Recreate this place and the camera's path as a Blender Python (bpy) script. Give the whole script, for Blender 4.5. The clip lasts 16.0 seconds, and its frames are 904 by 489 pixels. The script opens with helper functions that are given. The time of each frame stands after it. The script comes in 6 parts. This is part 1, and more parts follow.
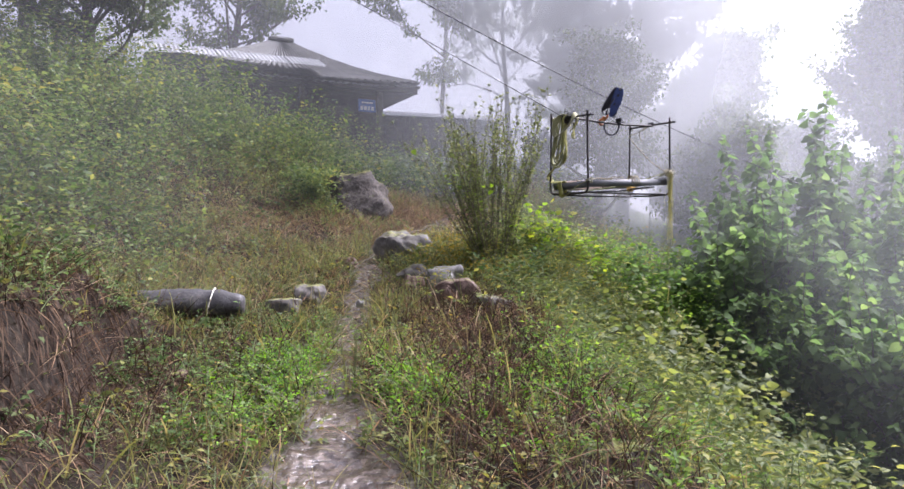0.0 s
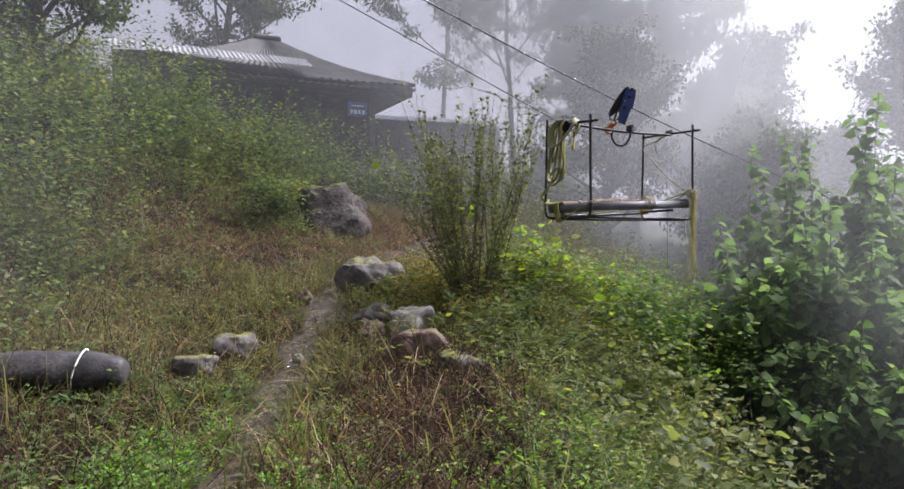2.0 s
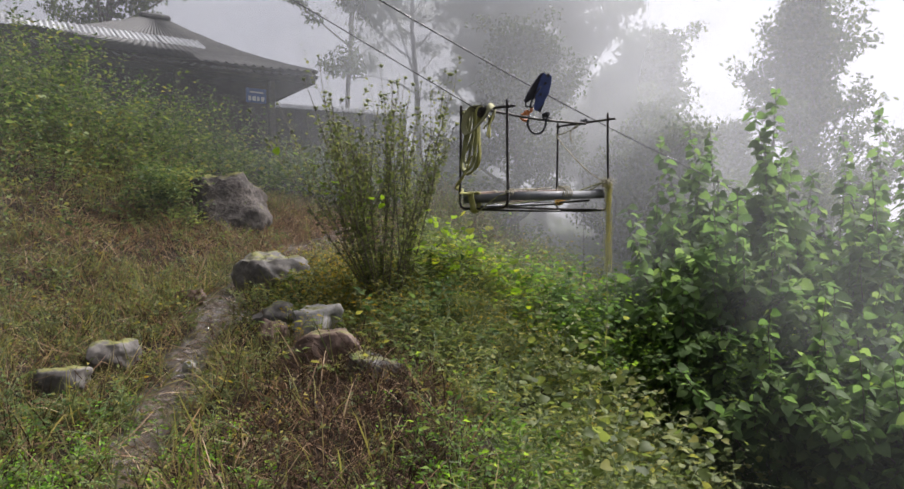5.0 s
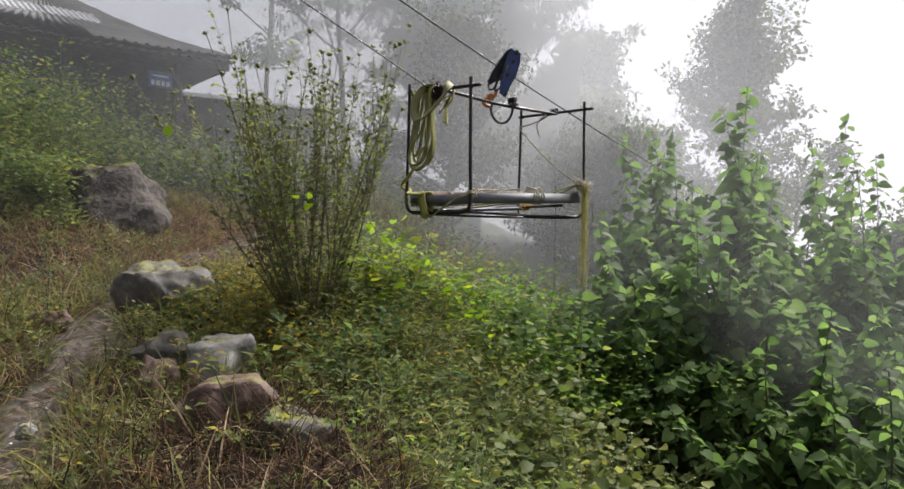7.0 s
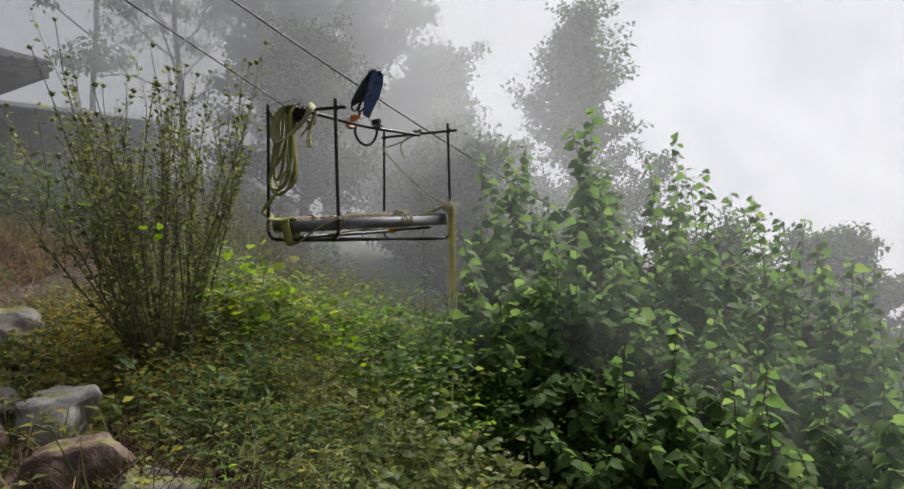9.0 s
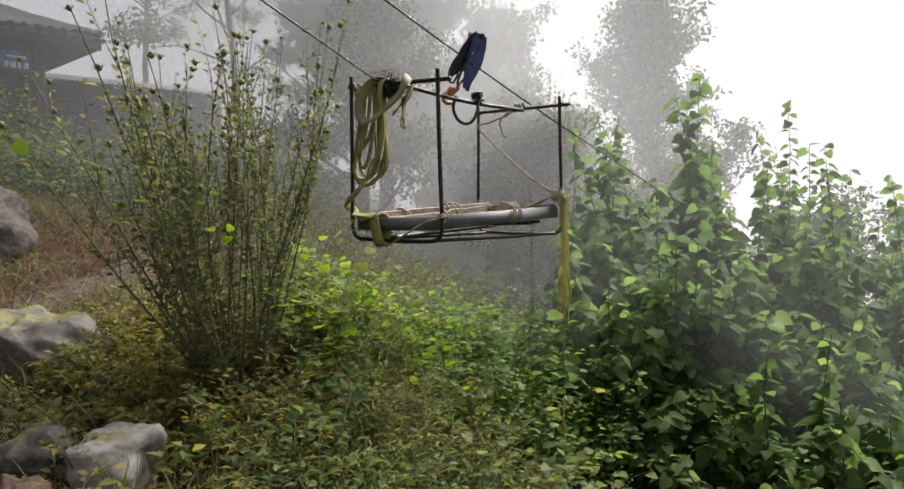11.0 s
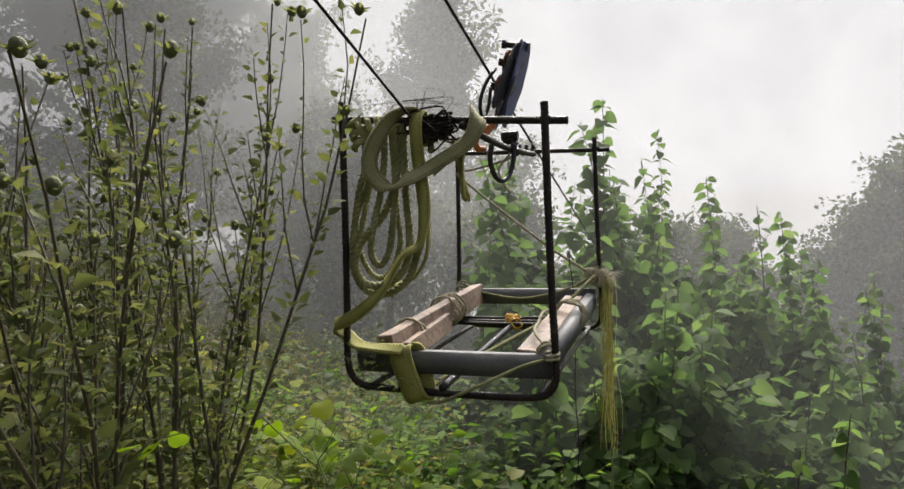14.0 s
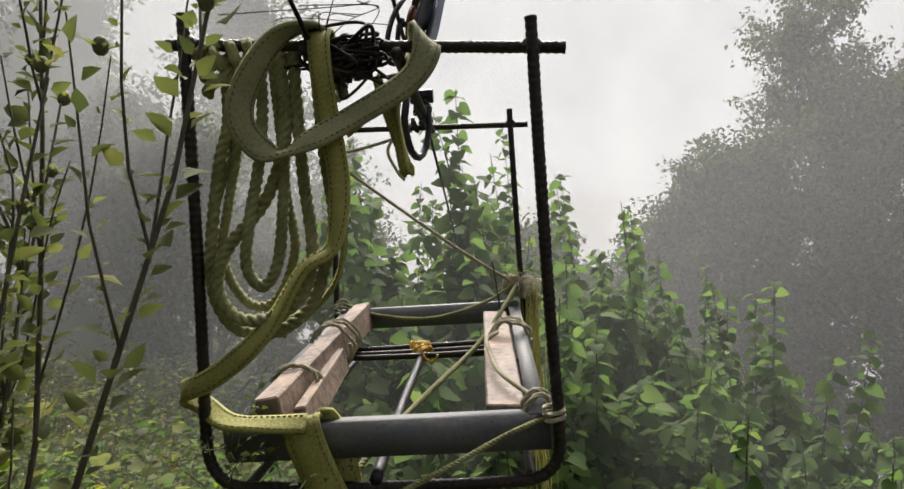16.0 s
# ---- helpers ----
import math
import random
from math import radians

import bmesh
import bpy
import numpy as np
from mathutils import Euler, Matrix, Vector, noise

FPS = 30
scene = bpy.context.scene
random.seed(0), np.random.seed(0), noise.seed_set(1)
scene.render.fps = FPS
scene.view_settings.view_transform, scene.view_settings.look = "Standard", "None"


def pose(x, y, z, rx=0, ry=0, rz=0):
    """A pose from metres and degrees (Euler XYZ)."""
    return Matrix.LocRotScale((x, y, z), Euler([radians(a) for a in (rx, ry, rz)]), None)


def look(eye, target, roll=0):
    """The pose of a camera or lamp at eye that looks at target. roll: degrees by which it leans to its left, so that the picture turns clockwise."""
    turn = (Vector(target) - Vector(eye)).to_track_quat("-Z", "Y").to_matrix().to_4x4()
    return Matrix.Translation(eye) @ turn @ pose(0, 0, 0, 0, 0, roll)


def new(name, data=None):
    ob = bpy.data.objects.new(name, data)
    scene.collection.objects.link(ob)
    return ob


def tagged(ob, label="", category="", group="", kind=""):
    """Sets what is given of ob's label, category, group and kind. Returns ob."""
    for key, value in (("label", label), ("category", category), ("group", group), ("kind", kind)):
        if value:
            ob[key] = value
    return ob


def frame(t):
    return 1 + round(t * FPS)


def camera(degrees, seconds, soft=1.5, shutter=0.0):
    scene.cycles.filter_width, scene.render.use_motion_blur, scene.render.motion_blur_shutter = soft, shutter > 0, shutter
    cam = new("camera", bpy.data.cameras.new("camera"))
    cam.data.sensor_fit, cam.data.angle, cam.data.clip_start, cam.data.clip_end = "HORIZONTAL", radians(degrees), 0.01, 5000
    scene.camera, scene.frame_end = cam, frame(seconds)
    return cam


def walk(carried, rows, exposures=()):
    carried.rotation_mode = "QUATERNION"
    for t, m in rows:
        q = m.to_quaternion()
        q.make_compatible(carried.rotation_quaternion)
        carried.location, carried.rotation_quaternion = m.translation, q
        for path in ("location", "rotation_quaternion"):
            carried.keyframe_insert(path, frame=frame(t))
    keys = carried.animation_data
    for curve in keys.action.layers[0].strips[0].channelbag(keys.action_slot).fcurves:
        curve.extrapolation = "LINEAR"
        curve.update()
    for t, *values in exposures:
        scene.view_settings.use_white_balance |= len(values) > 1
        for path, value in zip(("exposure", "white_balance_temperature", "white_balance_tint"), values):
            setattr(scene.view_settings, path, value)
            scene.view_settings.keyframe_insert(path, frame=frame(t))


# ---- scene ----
cam = camera(68.0, 16.0)
PATH = [
    (0, (0.362, 0.145, 1.021), (0.257, 2.142, 0.986), -0.3),
    (0.5, (0.56, 0.611, 0.991), (0.513, 2.61, 0.949), -0.6),
    (1, (0.604, 1.128, 1.0), (0.487, 3.123, 0.939), 1.0),
    (1.5, (0.6, 1.541, 1.219), (0.436, 3.533, 1.173), 1.0),
    (2, (0.662, 1.665, 1.289), (0.527, 3.66, 1.267), 0.2),
    (2.5, (0.751, 1.752, 1.317), (0.637, 3.748, 1.296), 0.7),
    (3, (0.717, 1.777, 1.329), (0.649, 3.776, 1.308), 0.9),
    (3.5, (0.687, 1.77, 1.329), (0.691, 3.77, 1.308), 0.6),
    (4, (0.637, 1.766, 1.34), (0.737, 3.763, 1.309), 0.1),
    (4.2, (0.584, 1.79, 1.274), (0.732, 3.784, 1.258), -0.6),
    (6.3, (0.611, 2.873, 1.272), (0.75, 4.866, 1.179), 0.6),
    (6.5, (0.56, 3.027, 1.27), (0.755, 5.016, 1.197), 1.0),
    (7, (0.497, 3.294, 1.318), (0.881, 5.257, 1.288), 0.8),
    (7.5, (0.458, 3.423, 1.355), (1.07, 5.327, 1.35), -0.5),
    (8, (0.505, 3.417, 1.351), (1.293, 5.255, 1.352), -0.9),
    (8.2, (0.479, 3.412, 1.343), (1.307, 5.233, 1.357), -0.4),
    (10.3, (0.317, 3.767, 1.601), (1.045, 5.627, 1.507), -1.7),
    (10.5, (0.288, 3.922, 1.593), (1.014, 5.783, 1.486), -1.3),
    (11, (0.323, 4.364, 1.626), (0.998, 6.244, 1.533), -1.1),
    (11.5, (0.169, 4.721, 1.634), (0.827, 6.609, 1.569), -0.3),
    (12, (-0.13, 5.04, 1.776), (0.605, 6.9, 1.72), -0.6),
    (12.5, (-0.167, 5.33, 1.792), (0.675, 7.143, 1.728), -0.8),
    (13, (-0.133, 5.718, 1.875), (0.903, 7.427, 1.791), -1.2),
    (13.5, (-0.113, 6.13, 1.876), (1.054, 7.752, 1.785), -1.6),
    (14, (-0.107, 6.447, 2.082), (1.211, 7.948, 1.98), -2.2),
    (14.5, (0.064, 6.766, 2.044), (1.476, 8.177, 1.931), -2.1),
    (15, (0.218, 7.113, 1.972), (1.726, 8.425, 1.908), -2.6),
    (15.5, (0.221, 7.213, 2.043), (1.827, 8.403, 1.96), -3.3),
    (16, (0.272, 7.248, 2.035), (1.952, 8.328, 1.933), -3.6),
]
walk(cam, [(t, look(eye, target, roll)) for t, eye, target, roll in PATH],
     exposures=[(0.0, 2.26, 5850, 24), (0.6, 1.90, 5850, 23), (1.0, 1.70, 5850, 22.5), (2.0, 1.82, 6000, 20.5), (3.5, 1.66, 6200, 16.5), (7.0, 1.76, 6400, 13), (8.0, 1.3, 6400, 11), (10.5, 1.63, 6550, 12), (11.0, 1.74, 6650, 12), (12.0, 1.82, 6650, 12), (13.5, 1.46, 6700, 11), (16.0, 1.34, 6800, 9.5)])

# ---- light: bright fog-filtered sky, the sun a soft glow behind it ----
world = bpy.data.worlds.new("foggy_sky")
scene.world = world
world.use_nodes = True
wn, wl = world.node_tree.nodes, world.node_tree.links
sky = wn.new("ShaderNodeTexSky")
sky.sky_type, sky.sun_disc = "NISHITA", False
sky.sun_elevation, sky.sun_rotation = radians(48), radians(62)
sky.air_density, sky.dust_density, sky.ozone_density = 1.0, 3.0, 1.0
grey_sky = wn.new("ShaderNodeHueSaturation")
grey_sky.inputs["Saturation"].default_value = 0.10
wl.new(sky.outputs[0], grey_sky.inputs["Color"])
fog_even = wn.new("ShaderNodeMix")
fog_even.data_type = "RGBA"
fog_even.inputs["Factor"].default_value = 0.92
fog_even.inputs["B"].default_value = (3.52, 3.64, 4.08, 1)
wl.new(grey_sky.outputs[0], fog_even.inputs["A"])
wl.new(fog_even.outputs["Result"], wn["Background"].inputs["Color"])
wn["Background"].inputs["Strength"].default_value = 0.041
sun = new("sun", bpy.data.lights.new("sun", "SUN"))
sun.data.energy, sun.data.angle, sun.data.color = 4.55, radians(50), (1.0, 0.965, 0.92)
sun.matrix_world = look((20, 12, 25), (0, 0, 0))

# ---- materials ----


def nodes_of(name):
    m = bpy.data.materials.new(name)
    m.use_nodes = True
    nt = m.node_tree
    return m, nt.nodes, nt.links, nt.nodes["Principled BSDF"]


def ramp_node(n, stops):
    r = n.new("ShaderNodeValToRGB")
    el = r.color_ramp.elements
    while len(el) < len(stops):
        el.new(0.5)
    for e, (p, c) in zip(el, stops):
        e.position, e.color = p, (*c, 1)
    return r


def surface(name, stops, rough=0.7, scale=8.0, fine=60.0, bump=0.3, metal=0.0, detail=6.0, rough_var=0.15, spec=0.5, moss=0.0, relief=0.01):
    """A weathered surface: a colour ramp over two scales of noise, with relief and uneven gloss."""
    m, n, l, p = nodes_of(name)
    tc = n.new("ShaderNodeTexCoord")
    big, small = n.new("ShaderNodeTexNoise"), n.new("ShaderNodeTexNoise")
    for nd, sc in ((big, scale), (small, fine)):
        nd.inputs["Scale"].default_value, nd.inputs["Detail"].default_value = sc, detail
        l.new(tc.outputs["Object"], nd.inputs["Vector"])
    mix = n.new("ShaderNodeMath")
    mix.operation = "MULTIPLY_ADD"
    mix.inputs[1].default_value = 0.45
    sub = n.new("ShaderNodeMath")
    sub.operation = "MULTIPLY_ADD"
    sub.inputs[1].default_value, sub.inputs[2].default_value = 0.75, -0.1
    l.new(big.outputs["Fac"], sub.inputs[0])
    l.new(small.outputs["Fac"], mix.inputs[0])
    l.new(sub.outputs[0], mix.inputs[2])
    r = ramp_node(n, stops)
    l.new(mix.outputs[0], r.inputs["Fac"])
    l.new(r.outputs["Color"], p.inputs["Base Color"])
    if moss:
        # moss and litter settle on faces that look up
        g, sep = n.new("ShaderNodeNewGeometry"), n.new("ShaderNodeSeparateXYZ")
        l.new(g.outputs["Normal"], sep.inputs[0])
        up = n.new("ShaderNodeMath")
        up.operation = "MULTIPLY_ADD"
        l.new(big.outputs["Fac"], up.inputs[0])
        up.inputs[1].default_value = 1.4
        l.new(sep.outputs["Z"], up.inputs[2])
        lim = n.new("ShaderNodeMapRange")
        lim.inputs["From Min"].default_value, lim.inputs["From Max"].default_value = 1.75 - moss, 1.95 - moss
        l.new(up.outputs[0], lim.inputs["Value"])
        green = ramp_node(n, [(0.35, (0.05, 0.055, 0.014)), (0.55, (0.12, 0.12, 0.028)), (0.75, (0.17, 0.145, 0.06))])
        l.new(small.outputs["Fac"], green.inputs["Fac"])
        mx = n.new("ShaderNodeMix")
        mx.data_type = "RGBA"
        l.new(lim.outputs[0], mx.inputs["Factor"])
        l.new(r.outputs["Color"], mx.inputs["A"])
        l.new(green.outputs["Color"], mx.inputs["B"])
        l.new(mx.outputs["Result"], p.inputs["Base Color"])
    rr = n.new("ShaderNodeMapRange")
    rr.inputs["To Min"].default_value, rr.inputs["To Max"].default_value = rough - rough_var, rough + rough_var
    l.new(big.outputs["Fac"], rr.inputs["Value"])
    l.new(rr.outputs[0], p.inputs["Roughness"])
    p.inputs["Metallic"].default_value = metal
    p.inputs["Specular IOR Level"].default_value = spec
    b = n.new("ShaderNodeBump")
    b.inputs["Strength"].default_value, b.inputs["Distance"].default_value = bump, relief
    l.new(mix.outputs[0], b.inputs["Height"])
    l.new(b.outputs[0], p.inputs["Normal"])
    return m


def foliage(name, stops, rough=0.45, through_light=0.3, patch=0.0, spec=0.14):
    """Leaves: every leaf has its own tint, patches of the plant differ, some light comes through."""
    m, n, l, p = nodes_of(name)
    g = n.new("ShaderNodeNewGeometry")
    noise_n = n.new("ShaderNodeTexNoise")
    noise_n.inputs["Scale"].default_value = 0.9
    tc = n.new("ShaderNodeTexCoord")
    l.new(tc.outputs["Object"], noise_n.inputs["Vector"])
    a = n.new("ShaderNodeMath")
    a.operation = "MULTIPLY_ADD"
    a.inputs[1].default_value, a.inputs[2].default_value = patch, -0.5 * patch
    l.new(noise_n.outputs["Fac"], a.inputs[0])
    b = n.new("ShaderNodeMath")
    b.operation = "ADD"
    l.new(g.outputs["Random Per Island"], b.inputs[0])
    l.new(a.outputs[0], b.inputs[1])
    r = ramp_node(n, [(s, (c[0] * 1.03, c[1], c[2] * 1.2 + 0.004) if c[1] > c[0] else c) for s, c in stops])
    l.new(b.outputs[0], r.inputs["Fac"])
    l.new(r.outputs["Color"], p.inputs["Base Color"])
    p.inputs["Roughness"].default_value = rough + 0.14
    p.inputs["Specular IOR Level"].default_value = spec
    t = n.new("ShaderNodeBsdfTranslucent")
    hs = n.new("ShaderNodeHueSaturation")
    hs.inputs["Saturation"].default_value, hs.inputs["Value"].default_value = 1.15, 1.5
    l.new(r.outputs["Color"], hs.inputs["Color"])
    l.new(hs.outputs[0], t.inputs["Color"])
    mx = n.new("ShaderNodeMixShader")
    mx.inputs[0].default_value = min(0.6, through_light + 0.13)
    l.new(p.outputs[0], mx.inputs[1])
    l.new(t.outputs[0], mx.inputs[2])
    l.new(mx.outputs[0], n["Material Output"].inputs["Surface"])
    return m


def mist(name, density, top, base, start=None, spread=1.1):
    """Translucent sheet standing in for fog haze, scattering the sky's light; thins out upwards, in drifts and west of
    start.
    """
    m, n, l, p = nodes_of(name)
    n.remove(p)
    tr, d, t = n.new("ShaderNodeBsdfTransparent"), n.new("ShaderNodeBsdfDiffuse"), n.new("ShaderNodeBsdfTranslucent")
    # the dense far sheet is darker, which greys the sky behind it
    for s in (d, t):
        s.inputs["Color"].default_value = (0.84, 0.855, 0.885, 1) if density < 0.5 else (0.66, 0.68, 0.72, 1)
    half, mx = n.new("ShaderNodeMixShader"), n.new("ShaderNodeMixShader")
    l.new(d.outputs[0], half.inputs[1])
    l.new(t.outputs[0], half.inputs[2])
    g, sep = n.new("ShaderNodeNewGeometry"), n.new("ShaderNodeSeparateXYZ")
    l.new(g.outputs["Position"], sep.inputs[0])
    mr = n.new("ShaderNodeMapRange")
    mr.interpolation_type = "SMOOTHSTEP"
    mr.inputs["From Min"].default_value, mr.inputs["From Max"].default_value = base, top
    mr.inputs["To Min"].default_value, mr.inputs["To Max"].default_value = density, 0.0
    l.new(sep.outputs["Z"], mr.inputs["Value"])
    nz = n.new("ShaderNodeTexNoise")
    nz.inputs["Scale"].default_value, nz.inputs["Detail"].default_value = 0.16, 3.0
    l.new(g.outputs["Position"], nz.inputs["Vector"])
    v = n.new("ShaderNodeMapRange")
    v.inputs["From Min"].default_value, v.inputs["From Max"].default_value = 0.3, 0.7
    v.inputs["To Min"].default_value, v.inputs["To Max"].default_value = 0.75, 1.2
    l.new(nz.outputs["Fac"], v.inputs["Value"])
    mu = n.new("ShaderNodeMath")
    mu.operation = "MULTIPLY"
    l.new(mr.outputs[0], mu.inputs[0])
    l.new(v.outputs[0], mu.inputs[1])
    side = n.new("ShaderNodeMapRange")
    side.interpolation_type = "SMOOTHSTEP"
    side.inputs["From Min"].default_value, side.inputs["From Max"].default_value = -3.5, 1.5
    side.inputs["To Min"].default_value, side.inputs["To Max"].default_value = 0.2 if density < 0.5 else 1.0, 1.0
    if start is not None:
        lift = n.new("ShaderNodeMapRange")
        lift.interpolation_type = "SMOOTHSTEP"
        lift.inputs["From Min"].default_value, lift.inputs["From Max"].default_value = -1.2, 2.2
        l.new(sep.outputs["Z"], lift.inputs["Value"])
        risen = n.new("ShaderNodeMath")
        risen.operation = "MULTIPLY"
        l.new(mu.outputs[0], risen.inputs[0])
        l.new(lift.outputs[0], risen.inputs[1])
        mu = risen
        side.inputs["From Min"].default_value, side.inputs["From Max"].default_value = start, start + spread
        side.inputs["To Min"].default_value = 0.0
    l.new(sep.outputs["X"], side.inputs["Value"])
    thin = n.new("ShaderNodeMath")
    thin.operation = "MULTIPLY"
    l.new(mu.outputs[0], thin.inputs[0])
    l.new(side.outputs[0], thin.inputs[1])
    east = n.new("ShaderNodeMapRange")
    east.interpolation_type = "SMOOTHSTEP"
    east.inputs["From Min"].default_value, east.inputs["From Max"].default_value = 4.5, 8.5
    east.inputs["To Min"].default_value, east.inputs["To Max"].default_value = 1.0, 0.25 if density < 0.5 and start is None else 1.0
    l.new(sep.outputs["X"], east.inputs["Value"])
    valley = n.new("ShaderNodeMath")
    valley.operation = "MULTIPLY"
    l.new(thin.outputs[0], valley.inputs[0])
    l.new(east.outputs[0], valley.inputs[1])
    l.new(valley.outputs[0], mx.inputs[0])
    l.new(tr.outputs[0], mx.inputs[1])
    l.new(half.outputs[0], mx.inputs[2])
    l.new(mx.outputs[0], n["Material Output"].inputs["Surface"])
    return m


def ground_material():
    """Soil under weeds; the trodden line is wet mud with a film of water."""
    m, n, l, p = nodes_of("wet_soil")
    g = n.new("ShaderNodeNewGeometry")
    a, b = n.new("ShaderNodeTexNoise"), n.new("ShaderNodeTexNoise")
    for nd, sc in ((a, 5.0), (b, 19.0)):
        nd.inputs["Scale"].default_value, nd.inputs["Detail"].default_value = sc, 8.0
        l.new(g.outputs["Position"], nd.inputs["Vector"])
    att = n.new("ShaderNodeAttribute")
    att.attribute_name = "trodden"
    soil = ramp_node(n, [(0.3, (0.007, 0.0055, 0.004)), (0.5, (0.017, 0.0125, 0.0085)), (0.7, (0.034, 0.025, 0.017))])
    mud = ramp_node(n, [(0.32, (0.020, 0.015, 0.012)), (0.5, (0.060, 0.046, 0.037)), (0.68, (0.125, 0.100, 0.082))])
    for r in (soil, mud):
        l.new(b.outputs["Fac"], r.inputs["Fac"])
    mx = n.new("ShaderNodeMix")
    mx.data_type = "RGBA"
    l.new(att.outputs["Fac"], mx.inputs["Factor"])
    l.new(soil.outputs["Color"], mx.inputs["A"])
    l.new(mud.outputs["Color"], mx.inputs["B"])
    l.new(mx.outputs["Result"], p.inputs["Base Color"])
    wet = n.new("ShaderNodeMapRange")
    wet.inputs["From Min"].default_value, wet.inputs["From Max"].default_value = 0.46, 0.56
    wet.inputs["To Min"].default_value, wet.inputs["To Max"].default_value = 0.02, 0.16
    l.new(a.outputs["Fac"], wet.inputs["Value"])
    inv = n.new("ShaderNodeMix")
    l.new(att.outputs["Fac"], inv.inputs["Factor"])
    inv.inputs["A"].default_value = 0.85
    l.new(wet.outputs[0], inv.inputs["B"])
    l.new(inv.outputs["Result"], p.inputs["Roughness"])
    film = n.new("ShaderNodeMix")
    l.new(att.outputs["Fac"], film.inputs["Factor"])
    film.inputs["A"].default_value, film.inputs["B"].default_value = 0.12, 0.95
    l.new(film.outputs["Result"], p.inputs["Specular IOR Level"])
    bp = n.new("ShaderNodeBump")
    bp.inputs["Strength"].default_value, bp.inputs["Distance"].default_value = 0.6, 0.05
    pool = n.new("ShaderNodeMapRange")
    pool.inputs["From Min"].default_value, pool.inputs["From Max"].default_value = 0.42, 0.62
    pool.inputs["To Min"].default_value = 0.12
    l.new(a.outputs["Fac"], pool.inputs["Value"])
    rough_h = n.new("ShaderNodeMath")
    rough_h.operation = "MULTIPLY"
    l.new(b.outputs["Fac"], rough_h.inputs[0])
    l.new(pool.outputs[0], rough_h.inputs[1])
    l.new(rough_h.outputs[0], bp.inputs["Height"])
    l.new(bp.outputs[0], p.inputs["Normal"])
    return m


SOIL = ground_material()
ROCK = surface("grey_rock", [(0.30, (0.014, 0.012, 0.010)), (0.42, (0.042, 0.036, 0.031)), (0.52, (0.084, 0.072, 0.064)), (0.60, (0.036, 0.031, 0.023)), (0.72, (0.135, 0.118, 0.104))], 0.85, 3.5, 17, 1.0, spec=0.2, moss=0.34, relief=0.07)
PINK_ROCK = surface("brown_rock", [(0.25, (0.024, 0.016, 0.012)), (0.5, (0.085, 0.054, 0.040)), (0.75, (0.16, 0.108, 0.084))], 0.75, 6.0, 34, 0.9, spec=0.3, moss=0.10, relief=0.02)
PALE_ROCK = surface("pale_rock", [(0.25, (0.063, 0.0616, 0.056)), (0.5, (0.175, 0.168, 0.158)), (0.7, (0.28, 0.266, 0.252))], 0.75, 6.0, 34, 0.8, spec=0.3, moss=0.08)
DARK_ROCK = surface("dark_wet_rock", [(0.25, (0.028, 0.0266, 0.0238)), (0.5, (0.0812, 0.0728, 0.0644)), (0.75, (0.161, 0.146, 0.129))], 0.7, 6.0, 34, 0.8, spec=0.35, moss=0.22)
REBAR = surface("rusty_black_rebar", [(0.3, (0.009, 0.008, 0.008)), (0.55, (0.024, 0.019, 0.017)), (0.75, (0.060, 0.038, 0.028))], 0.5, 14.0, 90, 0.4, 0.45)
STEEL = surface("grey_steel", [(0.3, (0.066, 0.069, 0.075)), (0.55, (0.115, 0.119, 0.127)), (0.75, (0.165, 0.16, 0.152))], 0.58, 7.0, 80, 0.3, 0.15)
PLANK = surface("wet_planed_wood", [(0.28, (0.045, 0.030, 0.024)), (0.42, (0.15, 0.105, 0.08)), (0.58, (0.26, 0.185, 0.14)), (0.8, (0.38, 0.285, 0.225))], 0.65, 6.0, 48, 0.9)
ROPE = surface("faded_yellow_rope", [(0.25, (0.08, 0.082, 0.03)), (0.5, (0.205, 0.208, 0.088)), (0.75, (0.33, 0.33, 0.18))], 0.8, 12.0, 160, 0.5)
PALE_ROPE = surface("pale_cord", [(0.25, (0.15, 0.135, 0.085)), (0.5, (0.30, 0.275, 0.19)), (0.75, (0.46, 0.43, 0.32))], 0.85, 14.0, 160, 0.5)
WEB = surface("yellow_green_webbing", [(0.25, (0.105, 0.102, 0.022)), (0.5, (0.265, 0.258, 0.065)), (0.75, (0.40, 0.39, 0.14))], 0.75, 6.0, 170, 0.4)
PALE_WEB = surface("faded_webbing", [(0.25, (0.13, 0.125, 0.055)), (0.5, (0.27, 0.265, 0.14)), (0.75, (0.41, 0.40, 0.25))], 0.8, 6.0, 170, 0.4)
STITCH = surface("brown_stitching", [(0.3, (0.07, 0.055, 0.012)), (0.7, (0.12, 0.10, 0.03))], 0.85)
YELLOW_CORD = surface("orange_yellow_cord", [(0.3, (0.42, 0.22, 0.02)), (0.7, (0.62, 0.40, 0.05))], 0.6, 20, 160, 0.4)
BLUE_STEEL = surface("blue_painted_steel", [(0.3, (0.012, 0.020, 0.065)), (0.55, (0.024, 0.046, 0.17)), (0.8, (0.035, 0.05, 0.12))], 0.45, 18, 90, 0.3, 0.1)
DARK_STEEL = surface("dark_steel", [(0.3, (0.012, 0.013, 0.016)), (0.6, (0.035, 0.036, 0.042)), (0.8, (0.07, 0.065, 0.06))], 0.42, 18, 90, 0.3, 0.6)
